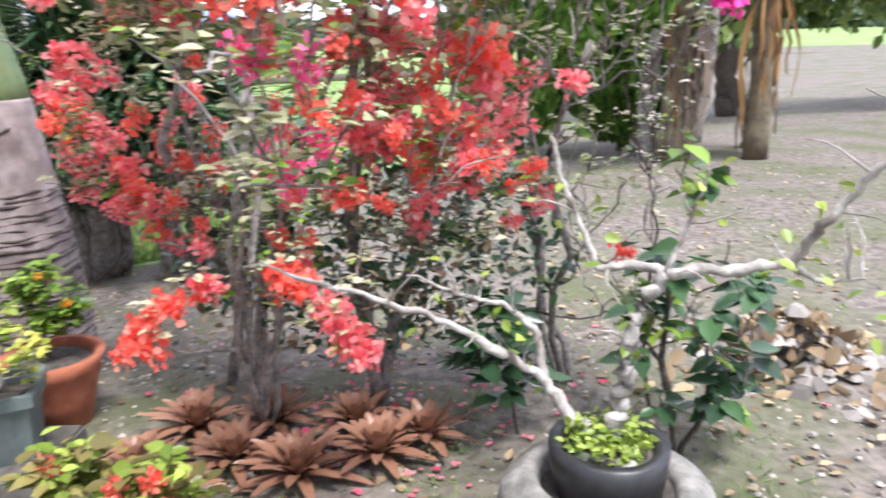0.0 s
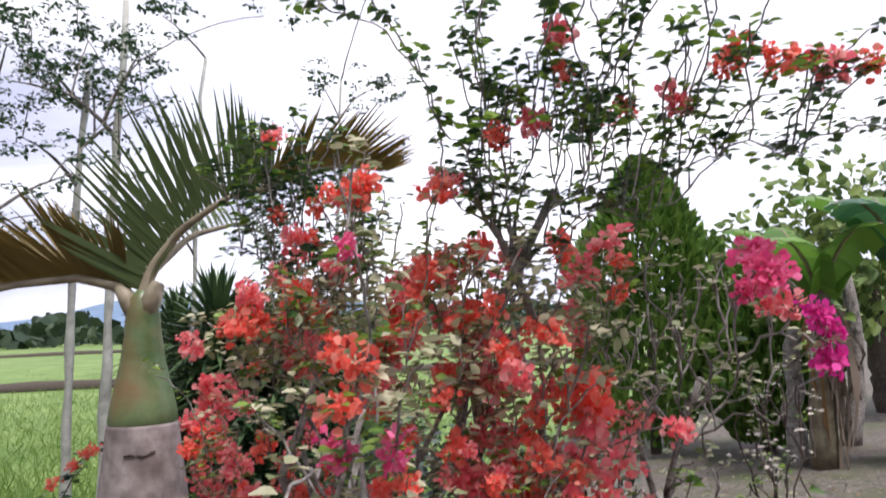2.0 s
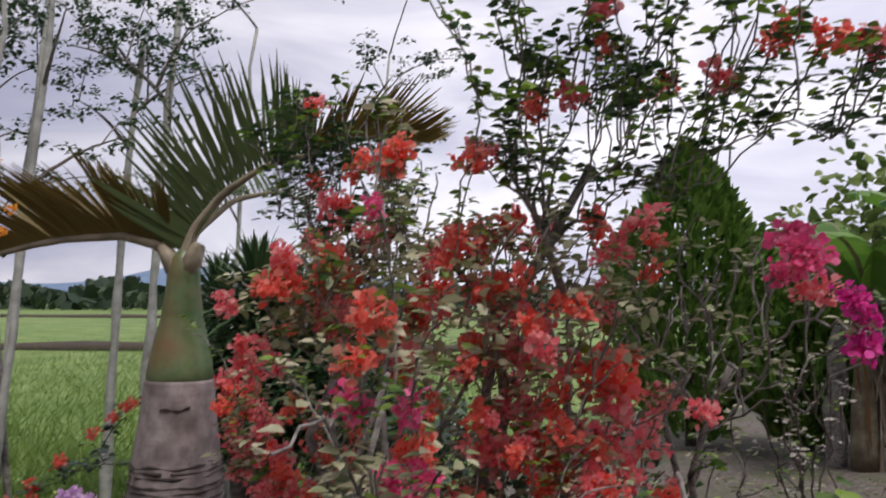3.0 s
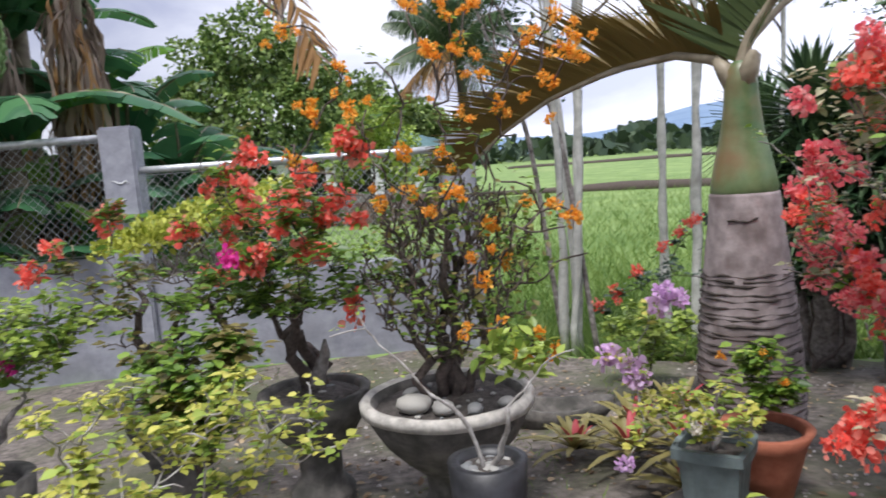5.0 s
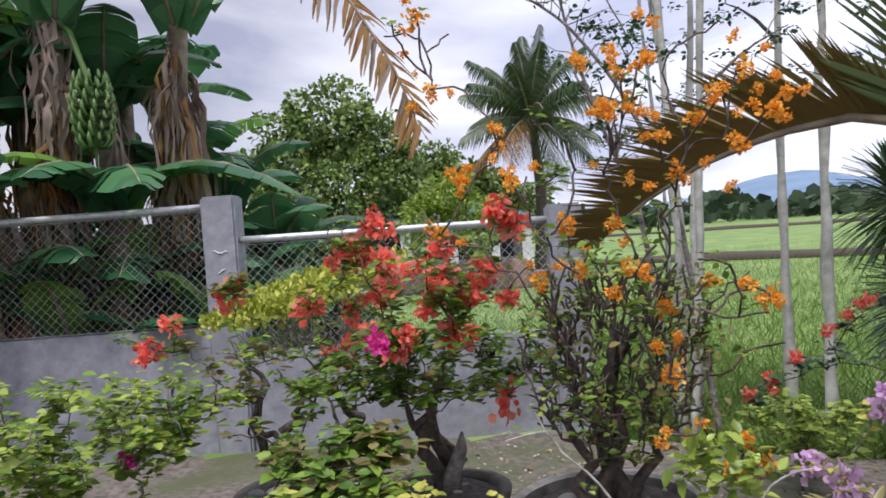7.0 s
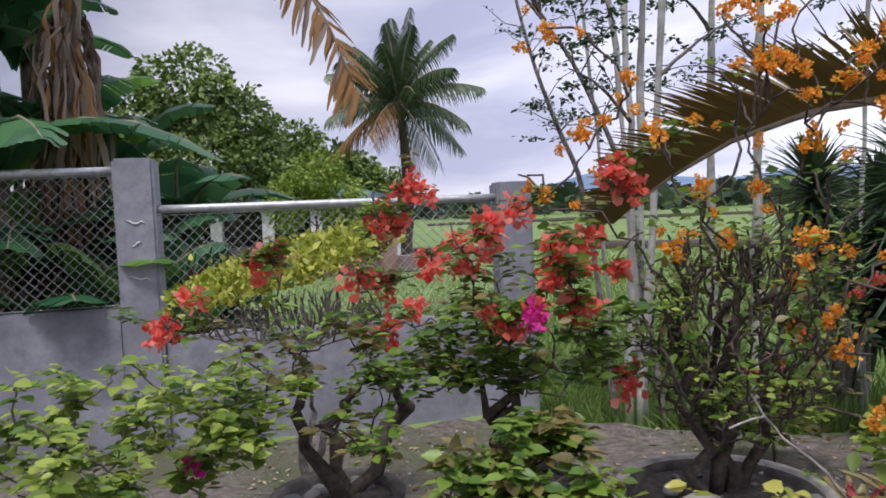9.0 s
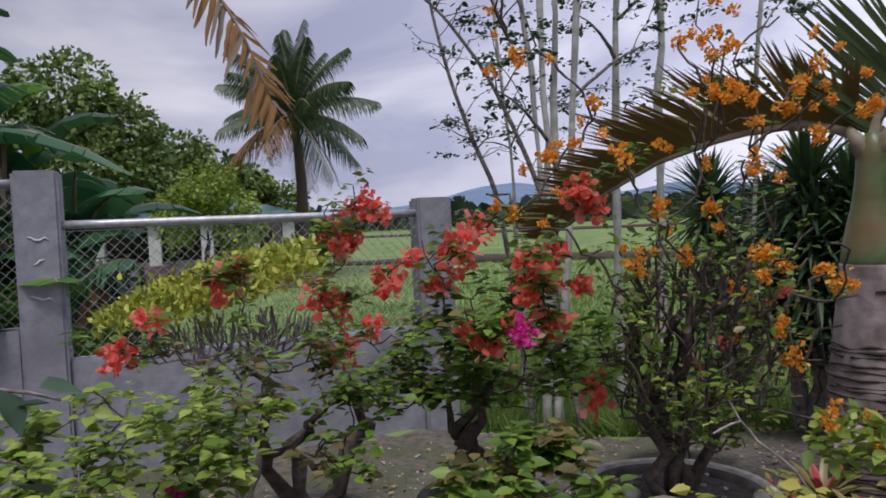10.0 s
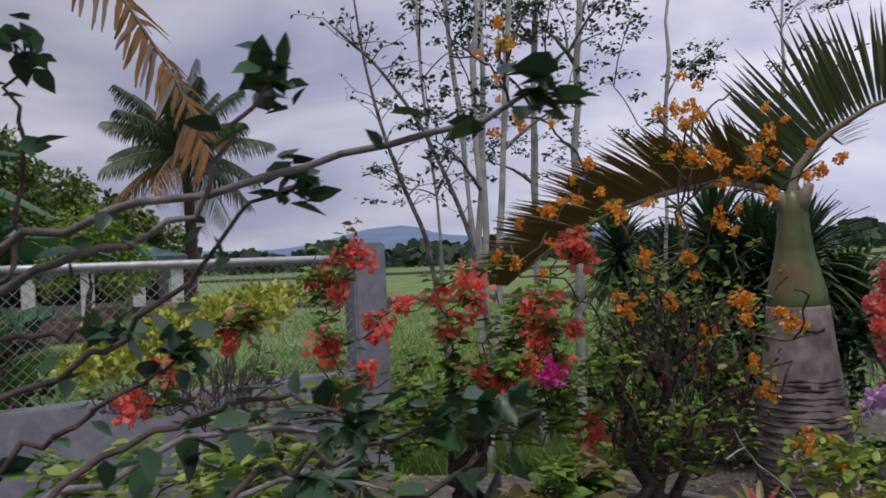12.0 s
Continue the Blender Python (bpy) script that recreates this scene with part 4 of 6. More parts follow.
crown_tree("mango_tree", "dense rounded green tree behind the banana plants", -31.3, 8.0, 8.6, [across(0, 7.5, 1.7, 1.7), across(2.3, 6.5, 1.2, 1.6), across(1.1, 6.8, 1.3, 1.4), across(-1.7, 6.5, 1.6, 1.6), across(-3.2, 5.0, 1.6, 1.6), across(0, 4.4, 2.7, 2.2), across(2.9, 4.4, 1.7, 1.9), across(3.6, 2.6, 1.9, 1.6), across(-2.6, 3.0, 2.2, 2.0)], 22000, 0.23)
crown_tree("mango_tree", "dark leafy tree behind the neighbour's house", -34.0, 13.6, 6.6, [across(0, 5.4, 1.6, 1.3), across(1.7, 4.6, 1.5, 1.2), across(-1.6, 5.0, 1.5, 1.3), across(0, 3.2, 2.5, 1.6)], 9000, 0.27)
crown_tree("tree", "low dark tree between house and coconut palm", -34.5, 17.0, 5.0, [across(0, 4.2, 1.6, 0.9), across(1.7, 3.4, 1.3, 0.9), across(-1.6, 3.8, 1.5, 1.1)], 6000, 0.26)
crown_tree("shrub", "bright green vine-covered shrub beside the house", -24.6, 10.3, 4.0, [across(0, 3.6, 1.0, 0.85), across(0.7, 2.9, 0.9, 0.9), across(-0.7, 2.8, 0.9, 0.9), across(1.3, 2.0, 0.8, 0.8)], 5200, 0.15, M_LIME, 0.07)


def thin_tree(x, y, h, fork, leafy, r=0.035, lean=(0, 0)):
    t = thing("slender_tree", "slender pale-barked tree with sparse small leaves", "tree", (x, y, gz(x, y)), "slender trees")
    heads = [(lean[0] + rng.normal() * 0.10 + 0.42 * math.cos(k * 1.7) * (fork > 1), lean[1] + rng.normal() * 0.10 + 0.42 * math.sin(k * 1.7) * (fork > 1), h * rng.uniform(0.75, 0.95)) for k in range(fork)]
    top = [(hx * u + rng.normal() * 0.5, hy * u + rng.normal() * 0.5, hz * u + rng.uniform(0.2, 0.9)) for hx, hy, hz in heads for u in rng.uniform(0.5, 1.0, leafy)]
    tr, tw, (pts, ways) = grow((0, 0, -0.05), heads, top, r * 0.68, 0.009, 0.08, 14, tip_r=0.005)
    wood(t, tr, tw, M_TRUNKW, (0, 0, 0), M_BARK)
    ends = around(top, 6 * len(top), 0.13)
    k = 24
    at = (ends[:, None] + rng.normal(size=(len(ends), k, 3)) * (0.05, 0.05, 0.02)).reshape(-1, 3)
    foliage(t, at, rng.normal(size=at.shape) * (1, 1, 0.5) - (0, 0, 0.3), 0.05 * rng.uniform(0.5, 1.3, len(at)), M_LEAFD)


for x, y, h, fork, leafy, r, lean in ((-4.79, 4.21, 5.4, 4, 6, 0.055, (0.0, 0.1)), (-5.00, 5.52, 6.2, 1, 12, 0.075, (0.0, 0.1)), (-4.54, 5.39, 6.4, 1, 13, 0.080, (0.1, 0.1)), (-5.6, 4.7, 5.6, 1, 10, 0.036, (-0.35, 0.0)), (-3.7, 5.6, 5.0, 1, 8, 0.036, (0, 0)), (-3.0, 6.9, 5.4, 1, 7, 0.038, (0.1, 0))):
    thin_tree(x, y, h, fork, leafy, r, lean)


def bare_cane(ways):
    """A thin leaning cane with knotty side twigs and a few dark leaves."""
    foot = np.array((ways[0][0] + 0.25, ways[0][1] + 0.1, gz(ways[0][0], ways[0][1]) - 0.05))
    t = thing("bare_sapling", "thin leaning bare sapling with a few dark leaves", "sapling", tuple(foot), "bare saplings")
    q = np.concatenate([[foot], ways]) - foot
    n = 30
    p = np.stack([np.interp(np.linspace(0, 1, n), np.linspace(0, 1, len(q)), q[:, k]) for k in range(3)], 1)
    for _ in range(3):
        p[1:-1] = (p[:-2] + 2 * p[1:-1] + p[2:]) / 4
    s = Soup()
    s.tube(p, np.linspace(0.028, 0.010, n), 7)
    part("stem", s.mesh("stem", M_BARK), t)
    tw, at = Soup(), []
    for k in range(26):
        a = p[rng.integers(9, n)]
        e = a + rng.normal(size=3) * (0.22, 0.22, 0.10) + (0, 0, 0.16)
        w = noisy(a, e, 0.1, 0.08, 6)
        tw.tube(w, np.linspace(0.006, 0.002, 6), 5, False)
        at += list(w[2:] + rng.normal(size=(4, 3)) * 0.02)
    tagged(part("branchwork", tw.mesh("branchwork", M_BARK), t), kind="stuff")
    foliage(t, at, rng.normal(size=(len(at), 3)) - (0, 0, 0.3), rng.uniform(0.03, 0.08, len(at)), M_LEAFD)


bare_cane([(-5.47, 4.27, 1.72), (-5.6, 4.09, 2.23), (-5.75, 3.96, 2.84), (-5.81, 3.82, 3.46), (-5.8, 3.71, 4.04)])
bare_cane([(-4.91, 4.23, 1.68), (-5.03, 4.09, 2.18), (-5.16, 3.85, 2.77), (-5.4, 3.56, 3.31), (-5.57, 3.23, 3.6)])


def sword_plant(x, y, heads, label):
    t = thing("sword_leaf_plant", label, "yucca", (x, y, gz(x, y)), "sword-leaf plants")
    for hx, hy, hz, r in heads:
        s = Soup()
        s.tube(noisy((hx * 0.3, hy * 0.3, -0.05), (hx, hy, hz), 0, 0.05, 7), np.linspace(0.07, 0.045, 7), 9)
        stem = part("stem", s.mesh("stem", M_BARK), t)
        so = Soup()
        n = 230
        for k in range(n):
            a, e = k * 2.39996, radians(80 - 125 * (k / n) ** 0.9)
            d = np.array((math.cos(a) * math.cos(e), math.sin(a) * math.cos(e), math.sin(e)))
            L = r * rng.uniform(0.8, 1.1)
            b0 = np.array((hx, hy, hz - 0.25 * k / n))
            q = np.array([b0 + d * L * u - np.array((0, 0, 0.22 * L * u ** 2.5)) for u in (0.05, 0.35, 0.7, 1.0)])
            e2 = np.cross(d, (0, 0, 1))
            e2 /= np.linalg.norm(e2) + 1e-6
            w = np.array((0.014, 0.025, 0.019, 0.001))
            v = np.concatenate([q - e2 * w[:, None], q - np.array((0, 0, 0.006)), q + e2 * w[:, None]])
            so.add(v, [(i, i + 1, 5 + i, 4 + i) for i in range(3)] + [(4 + i, 5 + i, 9 + i, 8 + i) for i in range(3)])
        tagged(part("leaf_head", so.mesh("leaf_head", M_YUCCA), stem), kind="stuff")


SWORD = "branched plant with dense heads of dark sword-shaped leaves"
sword_plant(-3.0, 5.05, [(0.0, 0.0, 1.95, 0.66), (0.42, 0.25, 1.35, 0.6), (-0.25, -0.05, 1.2, 0.58), (0.12, -0.15, 1.55, 0.6), (0.32, 0.05, 1.8, 0.62)], SWORD)
sword_plant(-2.35, 5.1, [(0.0, 0.0, 1.75, 0.64), (0.3, 0.2, 1.35, 0.6), (-0.2, -0.1, 1.5, 0.6)], SWORD)
sword_plant(-4.2, 6.4, [(-0.3, 0.0, 2.25, 0.66), (0.25, 0.15, 2.05, 0.64), (0.0, -0.2, 1.45, 0.6)], SWORD)


def conifer(x, y, h, r):
    t = thing("conifer", "dense bright green flame-shaped conifer", "conifer", (x, y, gz(x, y)), "conifers")
    s = Soup()
    s.tube([(0, 0, -0.05), (0.02, 0, h * 0.4), (0, 0, h * 0.9)], [0.08, 0.05, 0.01], 8)
    part("trunk", s.mesh("trunk", M_BARKD), t)
    n = 7500
    u = rng.uniform(0, 1, n) ** 0.75
    a = rng.uniform(0, 6.28, n)
    lump = np.array([noise.noise((math.cos(q) * 1.8, math.sin(q) * 1.8, w * 4.5 + x)) for q, w in zip(a, u)])
    prof = np.sin(np.pi * np.clip(0.10 + 0.9 * u, 0, 1)) ** 0.75 * np.where(u > 0.5, 1, 0.92)
    rr = r * prof * (1 + 0.42 * lump) * rng.uniform(0.72, 1.0, n)
    at = np.c_[rr * np.cos(a), rr * np.sin(a), h * u + 0.08]
    way = np.c_[np.cos(a) * 0.55, np.sin(a) * 0.55, np.full(n, 0.95)] + rng.normal(size=(n, 3)) * 0.25
    tagged(part("crown", leaves_mesh("crown", at, way, rng.uniform(0.10, 0.24, n), M_CONIFER, (LEAF_V * (0.7, 1, 1), LEAF_F)), t), kind="stuff")


conifer(-0.3, 11.2, 4.0, 1.08)
conifer(1.15, 10.9, 2.3, 0.85)


# ---- background on the shady side of the garden ----
def trunk_post(x, y, h, r, label):
    t = thing("bare_tree", label, "tree", (x, y, gz(x, y)), "bare trees")
    s = Soup()
    s.tube(noisy((0, 0, -0.1), (0.1, 0.05, h), 0, 0.03, 8), np.linspace(r, r * 0.7, 8), 10)
    part("bark", s.mesh("bark", M_BARK), t)


for x, y, h, r in ((1.7, 10.5, 2.3, 0.13), (2.1, 10.9, 2.2, 0.11), (1.35, 9.4, 1.5, 0.12), (2.6, 9.8, 1.5, 0.14)):
    trunk_post(x, y, h, r, "brown rough trunk standing at the garden's far side")
banana(1.6, 9.2, 1.9, (0.1, 0.0), 8, [(180, 55, 1.5, 0.26), (240, 40, 1.5, 0.26), (120, 60, 1.5, 0.26), (300, 50, 1.4, 0.26), (30, 60, 1.4, 0.26)], 4, label="banana plant with wide fresh green leaves", lit=0.7)
banana(2.5, 9.0, 2.1, (0.0, 0.1), 9, [(170, 55, 1.6, 0.28), (230, 45, 1.5, 0.28), (100, 60, 1.5, 0.26), (300, 60, 1.4, 0.26)], 4, label="banana plant with wide fresh green leaves", lit=0.7)
crown_tree("tree", "leafy green tree at the far side of the garden", 3.5, 15, 4.5, [(0, 0, 3.0, 2.0, 1.5), (-1.8, 0.5, 2.5, 1.4, 1.2), (1.8, 0.5, 2.8, 1.6, 1.2)], 4200, 0.22)
crown_tree("tree", "leafy green tree at the far side of the garden", 8.5, 14, 4.5, [(0, 0, 3.0, 2.2, 1.6), (-2, 0.5, 2.4, 1.6, 1.2)], 3800, 0.24)


# ---- neighbour's house ----
def house():
    h = thing("house", "low grey house with a teal iron roof and white columns", "house", (-26.7, 14.3, -0.6))
    h.rotation_euler = (0, 0, radians(-28))
    s = Soup()
    s.box((-6.0, -9.0, 0), (-1.6, 0.2, 2.9))
    part("wall", s.mesh("wall", M_HWALL, False), h)
    n = 46
    for k in range(n):
        r = Soup()
        y0, y1 = -9.4 + 10.2 * k / n, -9.4 + 10.2 * (k + 1) / n
        dz = 0.03 * (k % 2)
        e0, e1 = min(3.6, 0.8 - y0), min(3.6, 0.8 - y1)          # the hip takes the sheets off short at the end
        a, b, c, d = (0.4, y0, 2.75 + dz), (0.4, y1, 2.78 - dz), (0.4 - e1, y1, 2.78 - dz + 0.33 * e1), (0.4 - e0, y0, 2.75 + dz + 0.33 * e0)
        r.add([a, b, c, d] + [(q[0], q[1], q[2] - 0.05) for q in (a, b, c, d)], [(0, 1, 2, 3), (7, 6, 5, 4), (0, 4, 5, 1)])
        part("roof_sheet", r.mesh("roof_sheet", M_ROOF, False), h)
    f = Soup()
    f.box((0.30, -9.4, 2.52), (0.38, 0.8, 2.74))
    part("fascia", f.mesh("fascia", M_HWALL, False), h, "grey fascia under the roof's edge")
    for y in (-6.6, -4.6, -2.7, -0.96, 0.40):
        c = Soup()
        c.box((-0.26, y - 0.22, 0), (0.18, y + 0.22, 2.42)), c.box((-0.32, y - 0.28, 2.42), (0.24, y + 0.28, 2.52)), c.box((-0.32, y - 0.28, 0), (0.24, y + 0.28, 0.25))
        part("column", c.mesh("column", M_COLW, False), h)
    b = Soup()
    b.box((-0.15, -9.0, 0), (0.0, 0.4, 1.1))
    part("balustrade", b.mesh("balustrade", M_HWALL, False), h)
    for y in (-7.6, -5.4, -3.0, -1.2):
        d = Soup()
        d.box((-1.65, y, 1.0), (-1.57, y + 1.0, 2.1))
        w = part("window", d.mesh("window", M_BLACK, False), h)
        g = Soup()
        for q in ((y - 0.06, y), (y + 0.47, y + 0.53), (y + 1.0, y + 1.06)):
            g.box((-1.60, q[0], 0.94), (-1.54, q[1], 2.16))
        part("window_frame", g.mesh("window_frame", M_HWALL, False), w)


house()
for k in range(9):
    b = bpy.data.meshes.new("crate")
    bm = bmesh.new()
    bmesh.ops.create_cube(bm, size=1)
    bmesh.ops.bevel(bm, geom=bm.edges[:], offset=0.08, segments=2, affect="EDGES")
    bm.to_mesh(b), bm.free()
    b.materials.append(M_BOX)
    ob = tagged(new("stored_box", b), "weathered box stored beside the neighbour's house", "box", "stored boxes")
    ob.scale = (rng.uniform(0.6, 1.0), rng.uniform(0.6, 1.1), rng.uniform(0.6, 1.1))
    ob.location = (-26.5 + k * 0.32 + rng.normal() * 0.1, 8.6 + k * 0.62, -0.6 + ob.scale[2] / 2)


# ---- pots ----
def pot(name, label, at, profile, material, rim=None, soil=0.0, sides=36, seed=0):
    """A hollow pot turned from an outer profile, with its rim and earth."""
    t = thing(name, label, "pot", at, "pots")
    body = [(max(r, 0.001), z) for r, z in profile]
    r1, z1 = body[-1]
    inner = [(r1 - 0.035, z1), (r1 - 0.05, z1 - 0.03), (r1 - 0.06, z1 - 0.08)]
    part("body", revolve([(0.002, body[0][1])] + body + inner, material, "body", sides, 0.035, seed), t)
    if rim:
        part("rim", revolve([(r1 - 0.010, z1 - 0.042), (r1 + 0.012, z1 - 0.038), (r1 + 0.018, z1 - 0.004), (r1 + 0.004, z1 + 0.012), (r1 - 0.022, z1 + 0.010), (r1 - 0.042, z1 - 0.03)], rim, "rim", sides * 2, 0.035, seed), t)
    v = revolve([(r1 - 0.035, z1 - 0.035), (r1 * 0.7, z1 - 0.025 + soil), (r1 * 0.35, z1 - 0.015 + soil), (0.005, z1 - 0.012 + soil)], M_EARTH, "earth", sides, 0.12, seed + 4)
    part("earth", v, t)
    return t


def stones(center, radius, n, size, label, z):
    for k in range(n):
        bm = bmesh.new()
        bmesh.ops.create_icosphere(bm, subdivisions=2, radius=1)
        for q in bm.verts:
            q.co *= 1 + 0.16 * noise.noise(q.co * 1.3 + Vector((k * 3.1, n, 0)))
        me = bpy.data.meshes.new("stone")
        bm.to_mesh(me), bm.free()
        me.materials.append(M_STONE)
        me.polygons.foreach_set("use_smooth", [True] * len(me.polygons))
        ob = tagged(new("stone", me), label, "stone", "loose stones")
        a, r = rng.uniform(0, 6.28), radius * math.sqrt(rng.uniform(0, 1))
        s = size * rng.uniform(0.6, 1.2)
        ob.scale, ob.rotation_euler = (s, s * 0.75, s * 0.55), (0, 0, rng.uniform(0, 6))
        ob.location = (center[0] + r * math.cos(a), center[1] + r * math.sin(a), z + s * 0.35)


BIG, TWO, THREE = (-2.14, 1.50), (-2.67, 1.08), (-3.05, 0.52)
pot("bowl_planter", "wide cement bowl planter with a lime-stained rim", (*BIG, gz(*BIG)), [(0.13, 0), (0.14, 0.05), (0.11, 0.12), (0.12, 0.20), (0.20, 0.27), (0.285, 0.36), (0.335, 0.46), (0.35, 0.53)], M_POT, M_RIM, 0.01, seed=1)
pot("bowl_planter", "dark mossy cement bowl on a pedestal foot", (*TWO, gz(*TWO)), [(0.15, 0), (0.15, 0.06), (0.10, 0.12), (0.10, 0.25), (0.18, 0.33), (0.24, 0.43), (0.26, 0.53)], M_POT, None, 0.01, seed=5)
pot("bowl_planter", "dark round cement bowl on a stand", (*THREE, gz(*THREE)), [(0.16, 0), (0.16, 0.06), (0.13, 0.16), (0.17, 0.28), (0.23, 0.40), (0.25, 0.53)], M_POT, None, 0.0, seed=9)
stones((-2.10, 1.50), 0.26, 30, 0.013, "small dark pebble on the bowl planter's earth", 0.505)
for x, y, size in ((-2.07, 1.31, 0.066), (-1.965, 1.39, 0.068), (-1.885, 1.49, 0.064), (-1.88, 1.63, 0.05), (-2.24, 1.38, 0.042)):
    stones((x, y), 0.004, 1, size, "smooth pale river stone lying in the bowl planter", 0.505)
stones(TWO, 0.17, 16, 0.035, "dark rough stone lying in the bowl planter", 0.46)
stones(THREE, 0.17, 15, 0.038, "grey stone lying in the bowl planter", 0.46)
SMALL = (-1.50, 1.31)
pot("nursery_pot", "small black plastic pot filled with pebbles", (*SMALL, 0.20), [(0.11, 0), (0.125, 0.14), (0.135, 0.29)], M_BLACK, None, 0.0, 28, 11)
stones(SMALL, 0.085, 20, 0.027, "rounded pebble in the small black pot", 0.455)


# ---- slabs and small pots ----
def slab(name, label, at, sides, r, h, material, turn=0):
    bm = bmesh.new()
    bmesh.ops.create_cone(bm, cap_ends=True, segments=sides, radius1=r, radius2=r * 0.96, depth=h)
    bmesh.ops.bevel(bm, geom=bm.edges[:], offset=0.01, segments=2, affect="EDGES")
    me = bpy.data.meshes.new(name)
    bm.to_mesh(me), bm.free()
    me.materials.append(material)
    ob = tagged(new(name, me), label, "slab")
    ob.location, ob.rotation_euler = (at[0], at[1], at[2] + h / 2), (0, 0, radians(turn))


slab("stone_slab", "flat weathered cement slab carrying the black pot", (*SMALL, -0.02), 5, 0.26, 0.22, M_RIM, 20)
GREEN = (-1.37, 2.22)
slab("stone_slab", "dark mossy cement block under the green pot", (*GREEN, -0.03), 4, 0.26, 0.15, M_POT, 55)


def ribbed_pot():
    t = thing("ribbed_planter", "grey-green ribbed plastic planter with lilac bougainvillea", "pot", (*GREEN, 0.12), "pots")
    v, f = [], []
    prof = [(0.10, 0), (0.115, 0.16), (0.125, 0.2), (0.14, 0.205), (0.14, 0.245), (0.115, 0.245), (0.11, 0.2)]
    n = 72
    for r, z in prof:
        for j in range(n):
            a = j * 2 * math.pi / n
            sq = 1 / max(abs(math.cos(a)), abs(math.sin(a))) ** 0.75
            rib = 1 + (0.03 if (j // 2) % 2 and z < 0.19 else 0)
            v.append((r * sq * rib * math.cos(a), r * sq * rib * math.sin(a), z))
    for k in range(len(prof) - 1):
        f += [(k * n + j, k * n + (j + 1) % n, (k + 1) * n + (j + 1) % n, (k + 1) * n + j) for j in range(n)]
    part("body", mesh_of("body", v, f, M_GREENPOT, False), t)
    part("earth", revolve([(0.12, 0.2), (0.06, 0.21), (0.003, 0.215)], M_EARTH, "earth", 24, 0.1), t)
    t.rotation_euler = (0, 0, 0.5)


ribbed_pot()
TERRA = (-1.50, 2.64)
pot("terracotta_pot", "terracotta pot with a wavy rim at the palm's foot", (*TERRA, gz(*TERRA)), [(0.11, 0), (0.14, 0.12), (0.17, 0.24), (0.20, 0.30)], M_TERRA, None, 0.0, 40, 21)


def trough():
    t = thing("stone_trough", "low dark boat-shaped trough lying on the ground", "planter", (-2.95, 2.62, gz(-2.95, 2.62)))
    v, f, n = [], [], 24
    for r, z in ((0.7, 0), (0.95, 0.06), (1.0, 0.13), (0.86, 0.13), (0.75, 0.06), (0.02, 0.05)):
        for j in range(n):
            a = j * 2 * math.pi / n
            v.append((0.34 * r * math.cos(a), 0.15 * r * math.sin(a), z + 0.05 * math.cos(a) ** 2 * (r > 0.8)))
    for k in range(5):
        f += [(k * n + j, k * n + (j + 1) % n, (k + 1) * n + (j + 1) % n, (k + 1) * n + j) for j in range(n)]
    part("body", mesh_of("body", v, f, M_POT), t)
    t.rotation_euler = (0, 0, 0.9)


trough()
BON = (0.61, 2.20)
pot("tyre_planter", "ring of grey cement round a black pot of ferny green", (*BON, 0), [(0.29, 0), (0.32, 0.07), (0.30, 0.17), (0.24, 0.21)], M_OLDCEM, None, -0.02, 56, 31)
pot("nursery_pot", "black plastic pot standing inside the cement ring", (*BON, 0.16), [(0.15, 0), (0.165, 0.1), (0.17, 0.16)], M_BLACK, None, 0.0, 30, 33)
stones(BON, 0.11, 9, 0.035, "pale stone lying on the bonsai's soil", 0.28)


# ---- rosettes ----
def rosette(name, label, category, at, n, L, w, material, heart=None, steep=70, group=""):
    t = thing(name, label, category, at, group)
    for k in range(n):
        a, u = k * 2.39996, k / n
        e = radians(steep - (steep - 12) * u)
        d = np.array((math.cos(a) * math.cos(e), math.sin(a) * math.cos(e), math.sin(e)))
        l = L * (0.6 + 0.4 * u) * rng.uniform(0.85, 1.1)
        q = np.array([d * l * s - np.array((0, 0, 0.28 * l * s ** 2.4)) for s in (0.0, 0.3, 0.65, 0.9, 1.0)])
        s2 = np.cross(d, (0, 0, 1))
        s2 /= np.linalg.norm(s2)
        wd = w * np.array((0.7, 1, 0.95, 0.55, 0.02))
        v = np.concatenate([q - s2 * wd[:, None], q - np.array((0, 0, 0.35 * w)), q + s2 * wd[:, None]])
        m = heart if heart and u < 0.12 else material
        part("leaf", mesh_of("leaf", v, [(i, i + 1, 6 + i, 5 + i) for i in range(4)] + [(5 + i, 6 + i, 11 + i, 10 + i) for i in range(4)], m), t)
    return t


for x, y, L in ((-0.90, 2.62, 0.30), (-0.66, 2.42, 0.28), (-0.40, 2.36, 0.32), (-0.16, 2.52, 0.30), (-0.95, 2.30, 0.28), (-0.02, 2.66, 0.26), (-0.62, 2.70, 0.28), (-0.30, 2.72, 0.26), (-0.78, 2.16, 0.24)):
    rosette("bromeliad", "reddish-brown bromeliad rosette on the bare soil", "bromeliad", (x, y, gz(x, y) + 0.02), 36, L * 0.9, 0.021, M_BROM, None, 82, "brown bromeliads")
for x, y, z, L in ((-2.05, 2.40, 0.06, 0.42), (-1.82, 2.52, 0.10, 0.40), (-2.25, 2.62, 0.05, 0.42), (-1.62, 2.34, 0.04, 0.32), (-2.35, 2.30, 0.0, 0.36), (-2.1, 2.75, 0.12, 0.42)):
    rosette("bromeliad", "olive and straw bromeliad with crimson heart by the palm", "bromeliad", (x, y, z), 26, L, 0.019, M_BROMG, M_BROMR, 70, "olive bromeliads")


